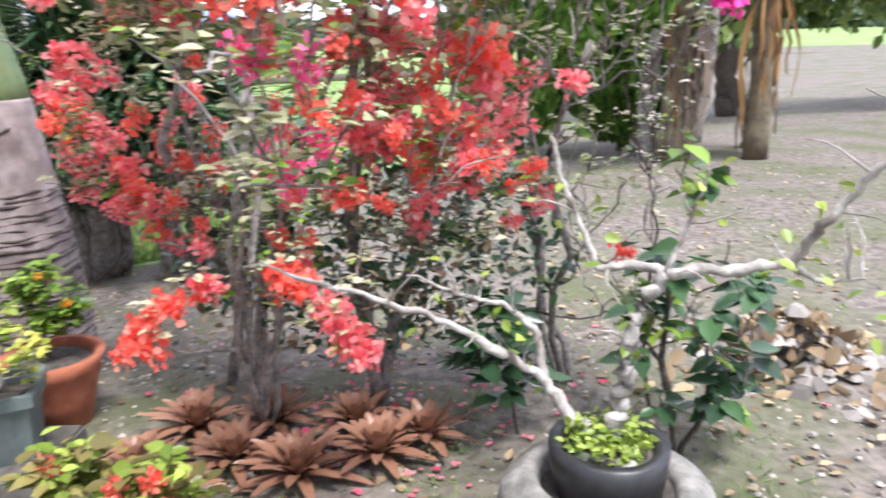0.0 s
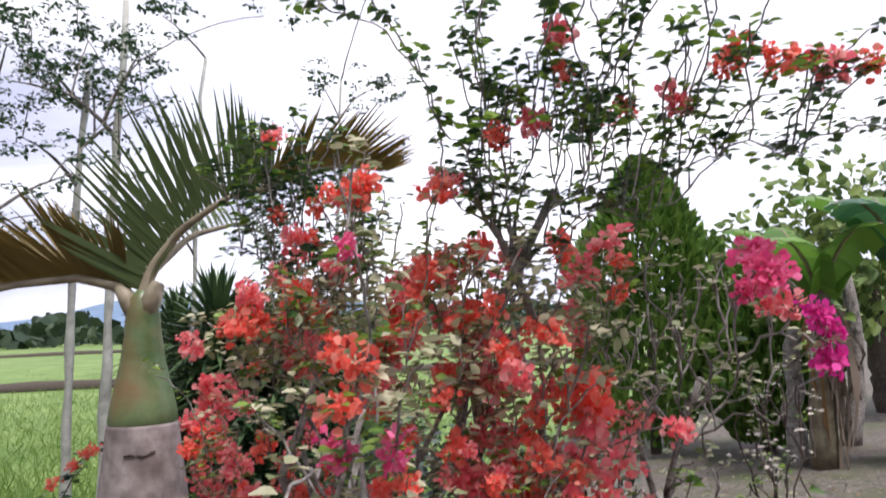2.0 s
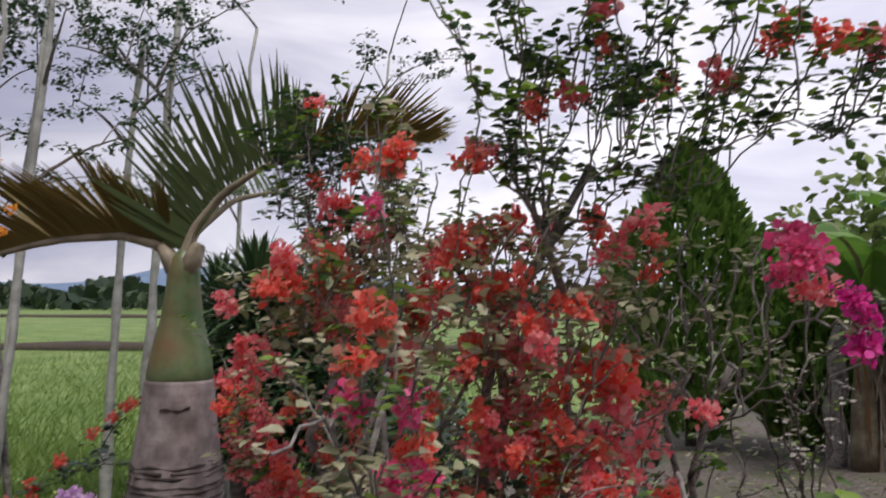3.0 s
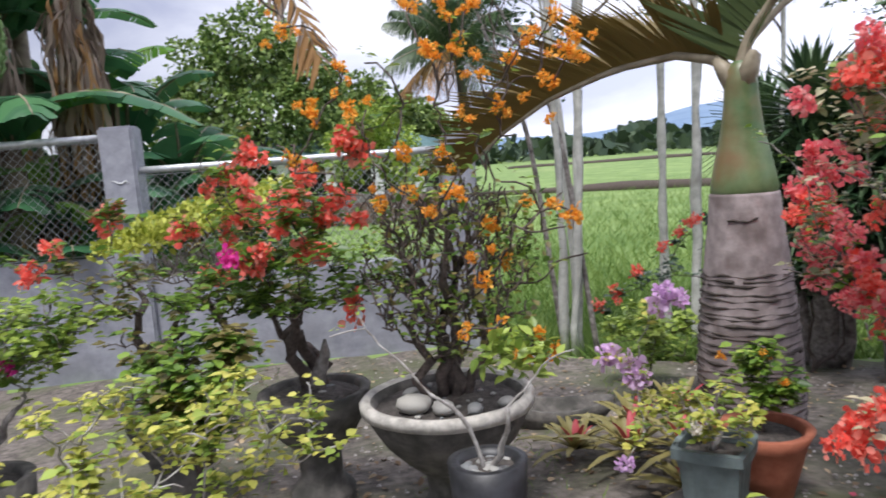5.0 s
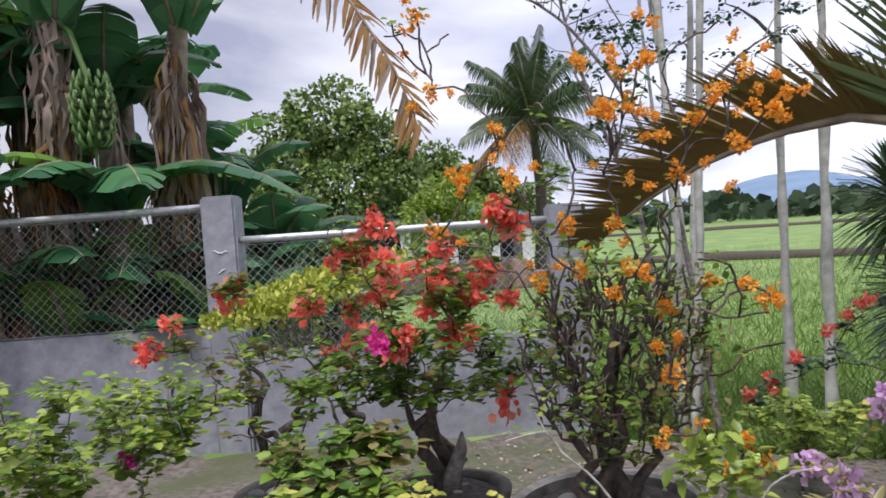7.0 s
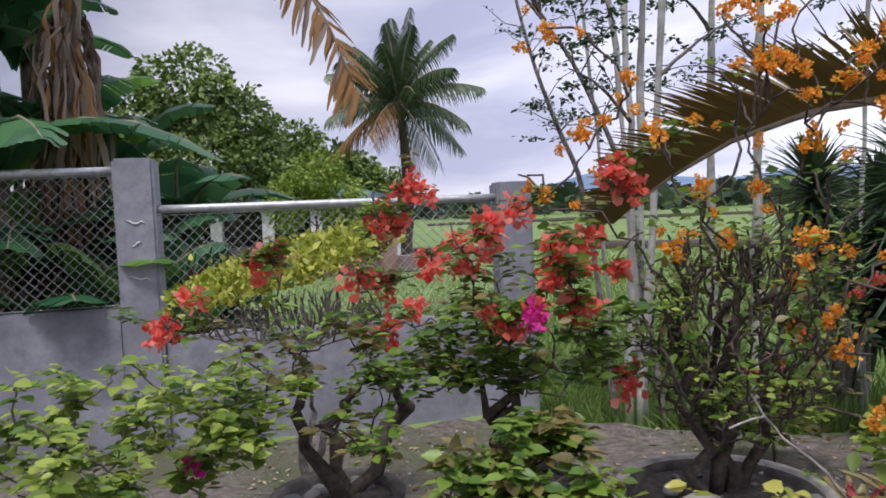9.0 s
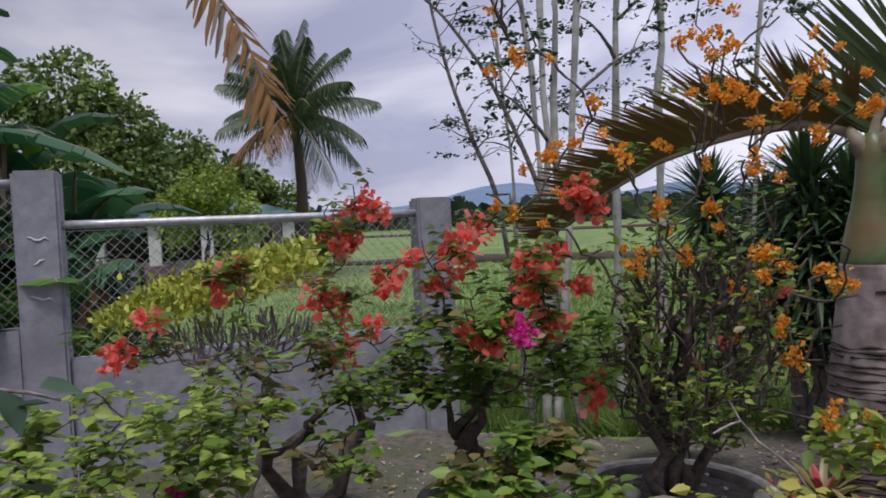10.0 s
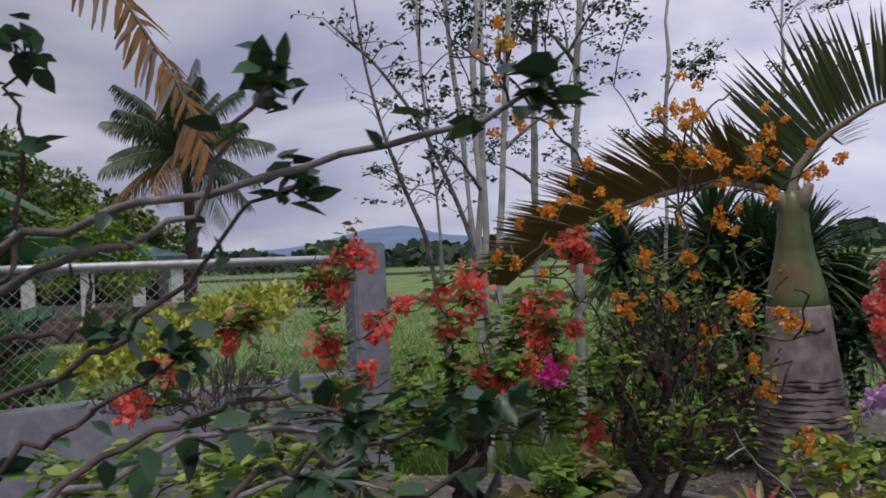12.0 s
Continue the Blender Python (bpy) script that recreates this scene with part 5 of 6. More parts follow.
# ---- bougainvilleas in pots ----
ORANGE_HIGH = [(-2.37, 1.01, 2.06), (-2.19, 1.18, 1.88), (-2.31, 1.09, 1.72), (-2.07, 1.16, 1.69), (-1.9, 1.41, 1.89), (-1.96, 1.57, 1.92), (-1.95, 1.66, 2.09), (-1.55, 1.79, 1.83), (-1.78, 1.78, 1.94), (-1.75, 1.89, 2.01), (-1.74, 1.85, 1.75), (-1.97, 1.55, 2.03), (-2.41, 0.99, 2.33), (-2.02, 1.42, 2.08), (-1.85, 1.6, 1.8), (-1.9, 1.7, 1.7), (-1.8, 1.7, 1.85)]
ORANGE_MID = [(-1.94, 1.48, 1.52), (-1.76, 1.37, 1.38), (-1.98, 1.34, 1.37), (-2.11, 1.26, 1.35), (-1.96, 1.65, 1.22), (-1.83, 1.75, 1.31), (-1.71, 1.8, 1.29), (-1.68, 1.86, 1.25), (-1.69, 1.45, 1.06), (-2.42, 1.02, 1.54), (-2.09, 1.37, 1.52), (-2.01, 1.77, 1.08)]
ORANGE_LOW = [(-1.53, 1.27, 0.92), (-1.57, 1.45, 0.93), (-1.45, 1.46, 0.82), (-1.52, 1.57, 0.87), (-1.5, 1.62, 0.81)]
b0 = (*BIG, 0.46)
ob = bush("bougainvillea", "orange bougainvillea, dense and twiggy, in the wide bowl", "bougainvillea", b0,
          [(-2.20, 1.45, 0.95), (-2.02, 1.58, 0.98), (-2.12, 1.55, 1.15), (-2.25, 1.4, 1.1), (-1.98, 1.62, 1.2), (-2.08, 1.48, 1.25)],
          ORANGE_HIGH + ORANGE_MID + ORANGE_LOW + list(blob((-2.07, 1.52, 1.08), (0.34, 0.38, 0.40), 620)) + list(around(ORANGE_MID, 40, 0.12)) + list(around(ORANGE_HIGH, 26, 0.10)),
          M_BARKD, M_LEAF, 300, 0.045, 0.024, 0.11, 0.1, 0.06, M_LIME, 260, tip_r=0.0036)
heads_on(ob, ORANGE_HIGH + ORANGE_MID, M_ORANGE, 0.031)
heads_on(ob, list(around(ORANGE_HIGH, 46, 0.09)) + list(around(ORANGE_MID, 14, 0.07)), M_ORANGE, 0.019)
heads_on(ob, ORANGE_LOW, M_ORANGE, 0.026)
foliage(ob, blob((0.62, -0.02, 0.36), (0.15, 0.16, 0.09), 170), rng.normal(size=(170, 3)), 0.05 * rng.uniform(0.6, 1.3, 170), M_LIME)
k = 380
foliage(ob, blob((0.08, 0.04, 0.72), (0.42, 0.46, 0.46), k), rng.normal(size=(k, 3)), 0.040 * rng.uniform(0.6, 1.3, k), M_LEAF)
foliage(ob, blob((0.1, 0.08, 0.62), (0.38, 0.40, 0.44), 420), rng.normal(size=(420, 3)), 0.034 * rng.uniform(0.6, 1.3, 420), M_BRONZE)
CORAL_TWO = [(-2.29, 1.21, 1.61), (-2.27, 1.27, 1.55), (-2.32, 1.24, 1.28), (-2.36, 1.15, 1.39), (-2.31, 0.98, 1.38), (-2.28, 0.91, 1.31), (-2.48, 0.82, 1.45), (-2.57, 0.82, 1.33), (-2.25, 0.81, 1.2), (-2.21, 1.15, 0.94), (-2.35, 0.8, 1.14), (-2.28, 1.02, 1.17), (-2.47, 1.12, 1.3), (-2.5, 1.24, 1.37), (-2.73, 1.16, 1.5)]
ob = bush("bougainvillea", "coral bougainvillea trained as a bonsai over a bare stump", "bougainvillea", (-2.74, 1.08, 0.46),
          [(-2.70, 1.06, 0.86), (-2.86, 1.12, 0.66), (-2.55, 1.02, 0.95)],
          CORAL_TWO + list(around(CORAL_TWO, 26, 0.1)) + list(blob((-2.5, 1.0, 1.05), (0.34, 0.32, 0.2), 40)) + list(blob((-2.72, 0.74, 0.98), (0.22, 0.22, 0.14), 24)) + list(blob((-2.32, 1.25, 1.0), (0.2, 0.2, 0.15), 16)), M_BARKD, M_LEAF, 1350, 0.058, 0.033, 0.16, 0.1, 0.06, M_BRONZE, 130)
st = Soup()
st.tube([(0.04, 0.02, 0.0), (0.07, 0.03, 0.10), (0.10, 0.06, 0.20), (0.12, 0.06, 0.27)], [0.045, 0.036, 0.026, 0.006], 9)
part("dead_stub", st.mesh("dead_stub", M_BARK), ob, "broken grey dead stub")
heads_on(ob, CORAL_TWO, M_CORAL, 0.055)
heads_on(ob, [(-2.07, 0.65, 1.21), (-2.10, 0.67, 1.2)], M_MAG, 0.032)
CORAL_THREE = [(-3.17, 0.32, 1.33), (-3.15, 0.38, 1.38), (-3.24, 0.09, 1.24), (-3.27, 0.02, 1.13), (-3.05, 0.65, 1.26), (-3.32, 1.01, 1.6), (-3.25, 1.07, 1.58), (-3.34, 0.98, 1.46), (-3.38, 0.93, 1.52), (-3.06, 1.12, 1.38), (-2.88, 1.15, 1.42), (-3.14, 1.03, 1.29), (-3.28, 0.89, 1.2), (-3.1, 0.92, 1.11), (-3.19, 0.84, 1.03), (-3.12, 0.8, 1.46)]
ob = bush("bougainvillea", "coral bougainvillea with long low boughs in a dark bowl", "bougainvillea", (*THREE, 0.46),
          [(-3.02, 0.55, 0.82), (-2.92, 0.62, 0.98), (-3.1, 0.45, 0.95)],
          CORAL_THREE + list(around(CORAL_THREE, 22, 0.08)) + list(blob((-2.9, 0.55, 1.05), (0.40, 0.42, 0.20), 26)) + list(blob((-2.72, 0.36, 0.85), (0.3, 0.3, 0.16), 10)), M_BARKD, M_LEAF, 560, 0.058, 0.032, 0.17, 0.08, 0.07, M_BRONZE, 260)
heads_on(ob, CORAL_THREE, M_CORAL, 0.054)

ob = bush("bougainvillea", "low lime-green bougainvillea spreading on grey twigs", "bougainvillea", (-2.80, -0.28, 0.35),
          [(-2.75, -0.22, 0.66), (-2.85, -0.35, 0.68), (-2.7, -0.1, 0.66)], list(blob((-2.8, -0.25, 0.92), (0.40, 0.52, 0.22), 90)) + [(-2.63, -0.1, 0.84)], M_BARK, M_LIME, 1150, 0.060, 0.022, 0.13, 0.08, 0.07, M_LEAF, 420, dense=1.3)
heads_on(ob, [(-2.63, -0.1, 0.85)], M_MAG, 0.028)
pot("nursery_pot", "dark pot half hidden under lime-green foliage", (-2.80, -0.28, -0.08), [(0.16, 0), (0.19, 0.2), (0.21, 0.46)], M_POT, None, 0, 30, 41)
ob = bush("bougainvillea", "low lime-green bougainvillea spreading on grey twigs", "bougainvillea", (-3.0, -1.05, 0.3),
          [(-2.95, -1.0, 0.6), (-3.05, -1.1, 0.62)], list(blob((-2.95, -1.0, 0.92), (0.42, 0.45, 0.22), 70)), M_BARK, M_LIME, 1000, 0.060, 0.022, 0.13, 0.08, 0.07, M_LEAF, 330, dense=1.3)
pot("nursery_pot", "dark pot half hidden under lime-green foliage", (-3.0, -1.05, -0.1), [(0.16, 0), (0.19, 0.2), (0.21, 0.44)], M_POT, None, 0, 30, 43)

Y_TIPS = list(blob((-1.50, 0.12, 0.78), (0.40, 0.78, 0.19), 130)) + [(-1.28, 0.49, 1.0), (-1.30, 0.46, 0.92)]
ob = bush("bougainvillea", "yellow variegated bougainvillea with pale spreading twigs", "bougainvillea", (-1.55, 0.1, 0.3),
          [(-1.52, 0.05, 0.55), (-1.5, 0.2, 0.56), (-1.58, -0.05, 0.55), (-1.5, 0.35, 0.55)], Y_TIPS, M_BARKW, M_YELLOW, 900, 0.045, 0.018, 0.13, 0.1, 0.06, M_LIME, 250)
pot("nursery_pot", "grey pot under yellow variegated foliage", (-1.55, 0.1, -0.04), [(0.15, 0), (0.18, 0.2), (0.20, 0.38)], M_POT, None, 0, 30, 45)
ob = bush("bougainvillea", "leafy bronze-tipped bougainvillea beside the bowls", "bougainvillea", (-2.0, 0.48, 0.2),
          [(-1.95, 0.48, 0.55), (-2.05, 0.5, 0.6)], list(blob((-1.95, 0.5, 0.80), (0.22, 0.24, 0.20), 50)), M_BARKD, M_LEAF, 560, 0.062, 0.02, 0.12, 0.08, 0.06, M_BRONZE, 260)
pot("nursery_pot", "small dark pot beside the bowl planters", (-2.0, 0.48, -0.05), [(0.12, 0), (0.15, 0.15), (0.16, 0.28)], M_POT, None, 0, 28, 47)

ob = bush("bare_shoot", "bare grey forked shoot growing from the pebble pot", "bougainvillea", (*SMALL, 0.44), [(-1.503, 1.122, 0.755), (-1.338, 1.305, 0.713)],
          [(-1.607, 1.003, 0.921), (-1.65, 0.857, 0.965), (-1.653, 0.951, 1.029), (-1.306, 1.347, 0.764), (-1.272, 1.43, 0.858), (-1.225, 1.488, 0.885)], M_BARKW, M_LIME, 10, 0.03, 0.011, 0.05, 0.05)

ob = bush("clipped_shrub", "umbrella-clipped shrub of yellow-green leaves on bare brown stems", "shrub", (-4.4, 1.0, -0.2), [(-4.32, 0.92, 0.35), (-4.47, 1.07, 0.4), (-4.37, 1.12, 0.38)],
          [tuple(q) for q in blob((-4.38, 0.97, 0.98), (0.40, 0.60, 0.14), 300)], M_BARK, M_LIME, 40, 0.03, 0.03, 0.06, 0.02, tip_r=0.0042)
at = blob((0.03, -0.06, 1.42), (0.46, 0.68, 0.13), 2700)
at[:, 2] = np.maximum(at[:, 2], 1.40 + 0.05 * rng.normal(size=len(at))) + 0.24 * at[:, 1] + 0.04
part("canopy", leaves_mesh("canopy", at, rng.normal(size=(len(at), 3)) + (0, 0, 0.7), 0.045 * rng.uniform(0.6, 1.3, len(at)), M_HEDGE), ob, "yellow-green clipped canopy")


# ---- the great red bougainvillea ----
RED_FRONT = [(0.04, 1.41, 1.58), (0.02, 1.39, 1.5), (-0.03, 1.48, 1.41), (0.04, 1.56, 1.4), (-0.09, 1.63, 1.8), (-0.03, 1.74, 1.31), (-0.03, 1.74, 1.24), (-0.15, 1.9, 1.14), (-0.19, 1.89, 1.15)]
RED_LEFT = [(-1.34, 3.02, 1.33), (-1.44, 2.98, 1.19), (-1.17, 2.93, 1.17), (-1.09, 2.96, 1.07), (-1.27, 2.89, 0.96), (-1.23, 2.89, 0.86), (-1.47, 2.96, 0.86), (-0.93, 2.86, 1.0), (-1.1, 3.13, 1.6), (-1.15, 3.27, 1.97), (-1.3, 3.2, 1.56), (-1.29, 2.95, 1.07), (-1.39, 3.02, 1.02), (-1.08, 2.88, 0.83), (-1.0, 3.02, 1.26), (-1.55, 2.95, 1.12), (-1.57, 2.97, 1.24), (-1.52, 2.98, 1.0), (-1.5, 3.02, 1.36)]
RED_RIGHT = [(-0.11, 2.41, 1.64), (-0.2, 2.49, 1.43), (-0.06, 2.55, 1.44), (0.05, 2.59, 1.3), (0.19, 2.64, 1.42), (0.22, 2.64, 1.28), (-0.05, 2.67, 1.16), (0.02, 2.69, 1.04), (0.16, 2.75, 1.15), (0.29, 2.8, 1.15), (0.13, 2.73, 0.98), (0.34, 2.81, 0.97), (0.12, 2.88, 1.64), (0.34, 2.82, 1.29), (-0.19, 2.48, 0.97), (-0.04, 2.61, 1.25), (0.08, 2.67, 1.19), (0.26, 2.73, 1.04), (0.14, 2.67, 1.35), (-0.1, 2.67, 1.31), (0.02, 2.61, 1.13), (0.23, 2.67, 1.37), (0.4, 2.79, 0.9), (-0.12, 2.55, 1.11)]
RED_HIGH = [(-0.39, 2.27, 2.03), (-0.36, 2.3, 2.08), (-0.17, 2.36, 2.04), (0.28, 2.88, 1.89), (0.13, 2.82, 1.88), (0.3, 2.88, 1.71), (-0.23, 2.68, 1.85), (-0.15, 2.71, 1.87), (-0.04, 2.76, 1.85), (0.19, 2.83, 1.8), (0.33, 2.83, 1.82)]
RED_LOW = [(-0.75, 2.14, 0.65), (-0.68, 2.18, 0.69), (-0.72, 2.13, 0.58), (-0.6, 2.22, 0.72), (-0.57, 2.23, 0.73), (-0.33, 2.32, 0.73), (-0.21, 2.23, 0.66), (-0.14, 2.24, 0.61), (-0.11, 2.24, 0.55), (-0.15, 2.23, 0.57), (-0.37, 2.31, 0.71), (-0.78, 2.15, 0.6)]
root = (-0.66, 2.66, -0.03)
red_tips = RED_FRONT + RED_LEFT + RED_RIGHT + RED_HIGH + RED_LOW
ob = bush("bougainvillea", "huge rose-red bougainvillea on clustered grey stems", "bougainvillea", root,
          [(-0.31, 2.1, 1.3), (-0.32, 2.15, 1.40), (-0.62, 2.6, 1.3), (-0.25, 2.6, 1.35), (-0.4, 2.4, 1.6), (-0.48, 2.35, 1.1), (-0.85, 2.7, 1.2)],
          red_tips + list(blob((-0.40, 2.5, 1.62), (0.75, 0.30, 0.30), 110)) + list(around(RED_LEFT + RED_RIGHT, 120, 0.13)) + list(around(RED_FRONT + RED_HIGH, 50, 0.12)) + list(blob((-0.35, 2.65, 0.95), (0.7, 0.4, 0.4), 90)),
          M_BARK, M_LEAF, 800, 0.05, 0.014, 0.05, 0.08, 0.08, M_VARI, 2100)
# dark undergrowth added low in the bush, standing in for the shadow there
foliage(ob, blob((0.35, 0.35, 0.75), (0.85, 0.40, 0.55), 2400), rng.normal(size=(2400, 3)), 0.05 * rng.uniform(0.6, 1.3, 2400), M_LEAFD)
foliage(ob, blob((0.3, 0.2, 0.7), (0.7, 0.35, 0.5), 600), rng.normal(size=(600, 3)), 0.045 * rng.uniform(0.6, 1.3, 600), M_LITTER)
heads_on(ob, RED_LEFT + RED_RIGHT, M_RED, 0.054, True, M_CORAL, 0.35)
heads_on(ob, [q for q in around(RED_LEFT, 34, 0.065) if q[0] > -1.58] + list(around(RED_RIGHT, 34, 0.16)), M_RED, 0.040, True, M_CORAL, 0.3)
foliage(ob, blob((0.26, -0.1, 1.62), (0.8, 0.32, 0.30), 1100), rng.normal(size=(1100, 3)), 0.045 * rng.uniform(0.6, 1.3, 1100), M_VARI)
heads_on(ob, [tuple(q) for q in blob((-0.40, 2.5, 1.60), (0.78, 0.30, 0.26), 46)], M_RED, 0.042, True, M_CORAL, 0.5)
heads_on(ob, RED_FRONT, M_PINK, 0.036, True, M_CORAL, 0.45)
heads_on(ob, [tuple(q) for q in blob((-0.45, 2.6, 1.2), (0.75, 0.3, 0.5), 60)], M_RED, 0.034, True, M_CORAL, 0.4)
heads_on(ob, RED_HIGH, M_CORAL, 0.055, True, M_RED, 0.4)
heads_on(ob, RED_LOW, M_CORAL, 0.058, True, M_RED, 0.5)

PINK_RIGHT = [(0.75, 2.49, 1.76), (0.8, 2.5, 1.64), (0.73, 2.59, 1.8), (0.86, 2.31, 1.61), (0.89, 2.32, 1.57), (0.88, 2.31, 1.5), (0.70, 2.5, 1.7), (0.78, 2.45, 1.72)]
ob = bush("bougainvillea", "grey-stemmed bougainvillea with cream leaves and pink heads", "bougainvillea", (0.48, 3.2, -0.05),
          [(0.42, 3.22, 0.98), (0.40, 3.15, 1.35), (0.55, 3.1, 1.4)],
          PINK_RIGHT + list(blob((0.55, 2.9, 1.55), (0.45, 0.4, 0.35), 90)) + list(blob((0.62, 3.1, 0.8), (0.35, 0.3, 0.5), 50)), M_BARK, M_VARI, 240, 0.05, 0.020, 0.11, 0.08, 0.07, M_LEAF, 50, tip_r=0.0034)
heads_on(ob, PINK_RIGHT[:3] + PINK_RIGHT[6:], M_RED, 0.05, True, M_PINK, 0.5)
heads_on(ob, PINK_RIGHT[3:6], M_MAG, 0.036)

ARCH = [(0.33, 2.35, 2.72), (0.41, 2.37, 2.73), (0.23, 2.46, 2.5), (0.23, 2.48, 2.39), (0.13, 2.47, 2.23), (0.55, 2.61, 2.3), (0.74, 2.56, 2.39), (0.85, 2.5, 2.33), (0.96, 2.54, 2.31), (1.07, 2.48, 2.28), (-0.54, 2.47, 2.06), (-0.63, 2.44, 2.04), (-0.19, 2.49, 2.09), (0.4, 2.56, 2.28), (0.03, 2.44, 2.18)]
ARCH_GREEN = [(-0.18, 2.31, 2.46), (-0.37, 2.21, 2.65), (-0.56, 2.34, 2.72), (0.52, 2.42, 2.7), (0.66, 2.52, 2.43), (1.09, 2.52, 2.1), (0.98, 2.48, 2.13), (0.28, 2.35, 2.6), (0.1, 2.4, 2.75), (1.3, 2.5, 2.3), (-0.05, 2.4, 2.6)]
ob = bush("bougainvillea", "tall bougainvillea arching its leafy shoots overhead", "bougainvillea", (-0.25, 2.9, -0.05),
          [(-0.2, 2.75, 1.5), (0.15, 2.65, 2.05), (-0.05, 2.7, 1.9)],
          ARCH + ARCH_GREEN + list(around(ARCH, 60, 0.12)) + list(around(ARCH_GREEN, 36, 0.10)) + list(blob((0.2, 2.55, 2.15), (0.5, 0.3, 0.32), 90)), M_BARK, M_LEAF, 850, 0.052, 0.026, 0.08, 0.14, 0.07, M_LEAFD, 900)
heads_on(ob, ARCH, M_CORAL, 0.046, True, M_RED, 0.4)
heads_on(ob, [(-1.16, 3.03, 2.5), (-1.18, 3.01, 2.46), (-0.75, 2.5, 1.95), (-0.7, 2.45, 1.75)], M_RED, 0.045, True, M_CORAL, 0.5)

ob = bush("bougainvillea", "dark-leaved bougainvillea rising behind the palm fronds", "bougainvillea", (-0.95, 3.0, -0.08), [(-0.95, 2.9, 1.3), (-1.05, 2.95, 1.9)],
          list(blob((-0.85, 2.75, 1.95), (0.36, 0.3, 0.5), 70)) + list(blob((-1.15, 2.95, 2.35), (0.4, 0.2, 0.25), 40)), M_BARK, M_LEAFD, 700, 0.055, 0.024, 0.08, 0.1, 0.07, M_LEAF, 200)
heads_on(ob, [(-0.8, 2.6, 1.75), (-0.95, 2.7, 1.85), (-0.7, 2.55, 1.95), (-1.0, 2.8, 2.1)], M_RED, 0.045, True, M_CORAL, 0.5)

# ---- bonsai in the cement ring ----
def boughs(ob, lists, bark, off):
    """Thick bare boughs along given ways, each with its radii at both ends."""
    nodes = []
    for r0, r1, pts in lists:
        q = np.array(pts) - off
        n = 6 * len(q)
        s = np.linspace(0, 1, len(q))
        p = np.stack([np.interp(np.linspace(0, 1, n), s, q[:, c]) for c in range(3)], 1)
        for _ in range(3):
            p[1:-1] = (p[:-2] + 2 * p[1:-1] + p[2:]) / 4
        p[1:-1] += rng.normal(size=(n - 2, 3)) * r0 * 0.22
        so = Soup()
        so.tube(p, np.linspace(r0, r1, n) * (1 + 0.12 * rng.normal(size=n)), 9)
        part("bough", so.mesh("bough", bark), ob)
        nodes += list(p[n // 3:])
    return np.array(nodes)


def bonsai():
    t = thing("bougainvillea", "old bonsai bougainvillea with bare pale lichened boughs", "bougainvillea", (*BON, 0.28))
    o = np.array((*BON, 0.28))
    elbow = (0.75, 2.28, 0.80)
    nodes = boughs(t, [
        (0.030, 0.020, [(0.61, 2.20, 0.28), (0.63, 2.22, 0.42), (0.65, 2.25, 0.58), (0.69, 2.27, 0.70), elbow]),
        (0.018, 0.008, [elbow, (0.90, 2.26, 0.815), (1.05, 2.24, 0.84), (1.09, 2.17, 0.96), (1.19, 2.13, 1.12), (1.3, 2.1, 1.2)]),
        (0.015, 0.006, [elbow, (0.66, 2.35, 0.80), (0.57, 2.34, 0.78), (0.52, 2.36, 0.90), (0.47, 2.39, 1.02), (0.43, 2.4, 1.15)]),
        (0.024, 0.005, [(0.60, 2.20, 0.29), (0.50, 2.27, 0.36), (0.42, 2.32, 0.44), (0.20, 2.28, 0.60), (0.0, 2.18, 0.72), (-0.24, 2.01, 0.86)]),
        (0.014, 0.004, [(0.42, 2.32, 0.44), (0.40, 2.36, 0.58), (0.30, 2.38, 0.65), (0.18, 2.34, 0.69), (0.05, 2.34, 0.74)]),
        (0.010, 0.003, [(1.05, 2.24, 0.84), (1.12, 2.22, 0.80), (1.22, 2.2, 0.82)]),
        (0.008, 0.003, [elbow, (0.80, 2.27, 0.95), (0.84, 2.26, 1.08)])], M_BARKW, o)
    so = Soup()
    for k in range(46):
        a = nodes[rng.integers(0, len(nodes))]
        so.tube(noisy(a, a + rng.normal(size=3) * 0.07 + (0, 0, 0.05), 0.1, 0.08, 5), np.linspace(0.004, 0.0015, 5), 5, False)
    tagged(part("branchwork", so.mesh("branchwork", M_BARKW), t), kind="stuff")
    k = 70
    foliage(t, nodes[rng.integers(0, len(nodes), k)] + rng.normal(size=(k, 3)) * 0.05, rng.normal(size=(k, 3)), rng.uniform(0.03, 0.06, k), M_LIME)


bonsai()
ferny = blob((BON[0], BON[1], 0.33), (0.13, 0.13, 0.05), 420)
ob = thing("fern_clump", "bright green ferny groundcover in the bonsai's pot", "plant", (*BON, 0.30))
foliage(ob, ferny - (*BON, 0.30), rng.normal(size=(420, 3)) + (0, 0, 0.8), 0.03 * rng.uniform(0.6, 1.3, 420), M_LIME)

ob = bush("broadleaf_shrub", "upright shrub with large dark drooping leaves", "shrub", (0.86, 2.68, -0.03), [(0.83, 2.68, 0.75), (0.95, 2.72, 0.4)],
          [(0.81, 2.67, 1.01), (0.81, 2.71, 1.15), (0.84, 2.66, 1.08)] + list(blob((0.9, 2.68, 0.5), (0.26, 0.22, 0.40), 46)), M_BARKD, M_LEAFD, 90, 0.12, 0.013, 0.05, 0.08, 0.08, M_LEAF, 30, top=-0.3)
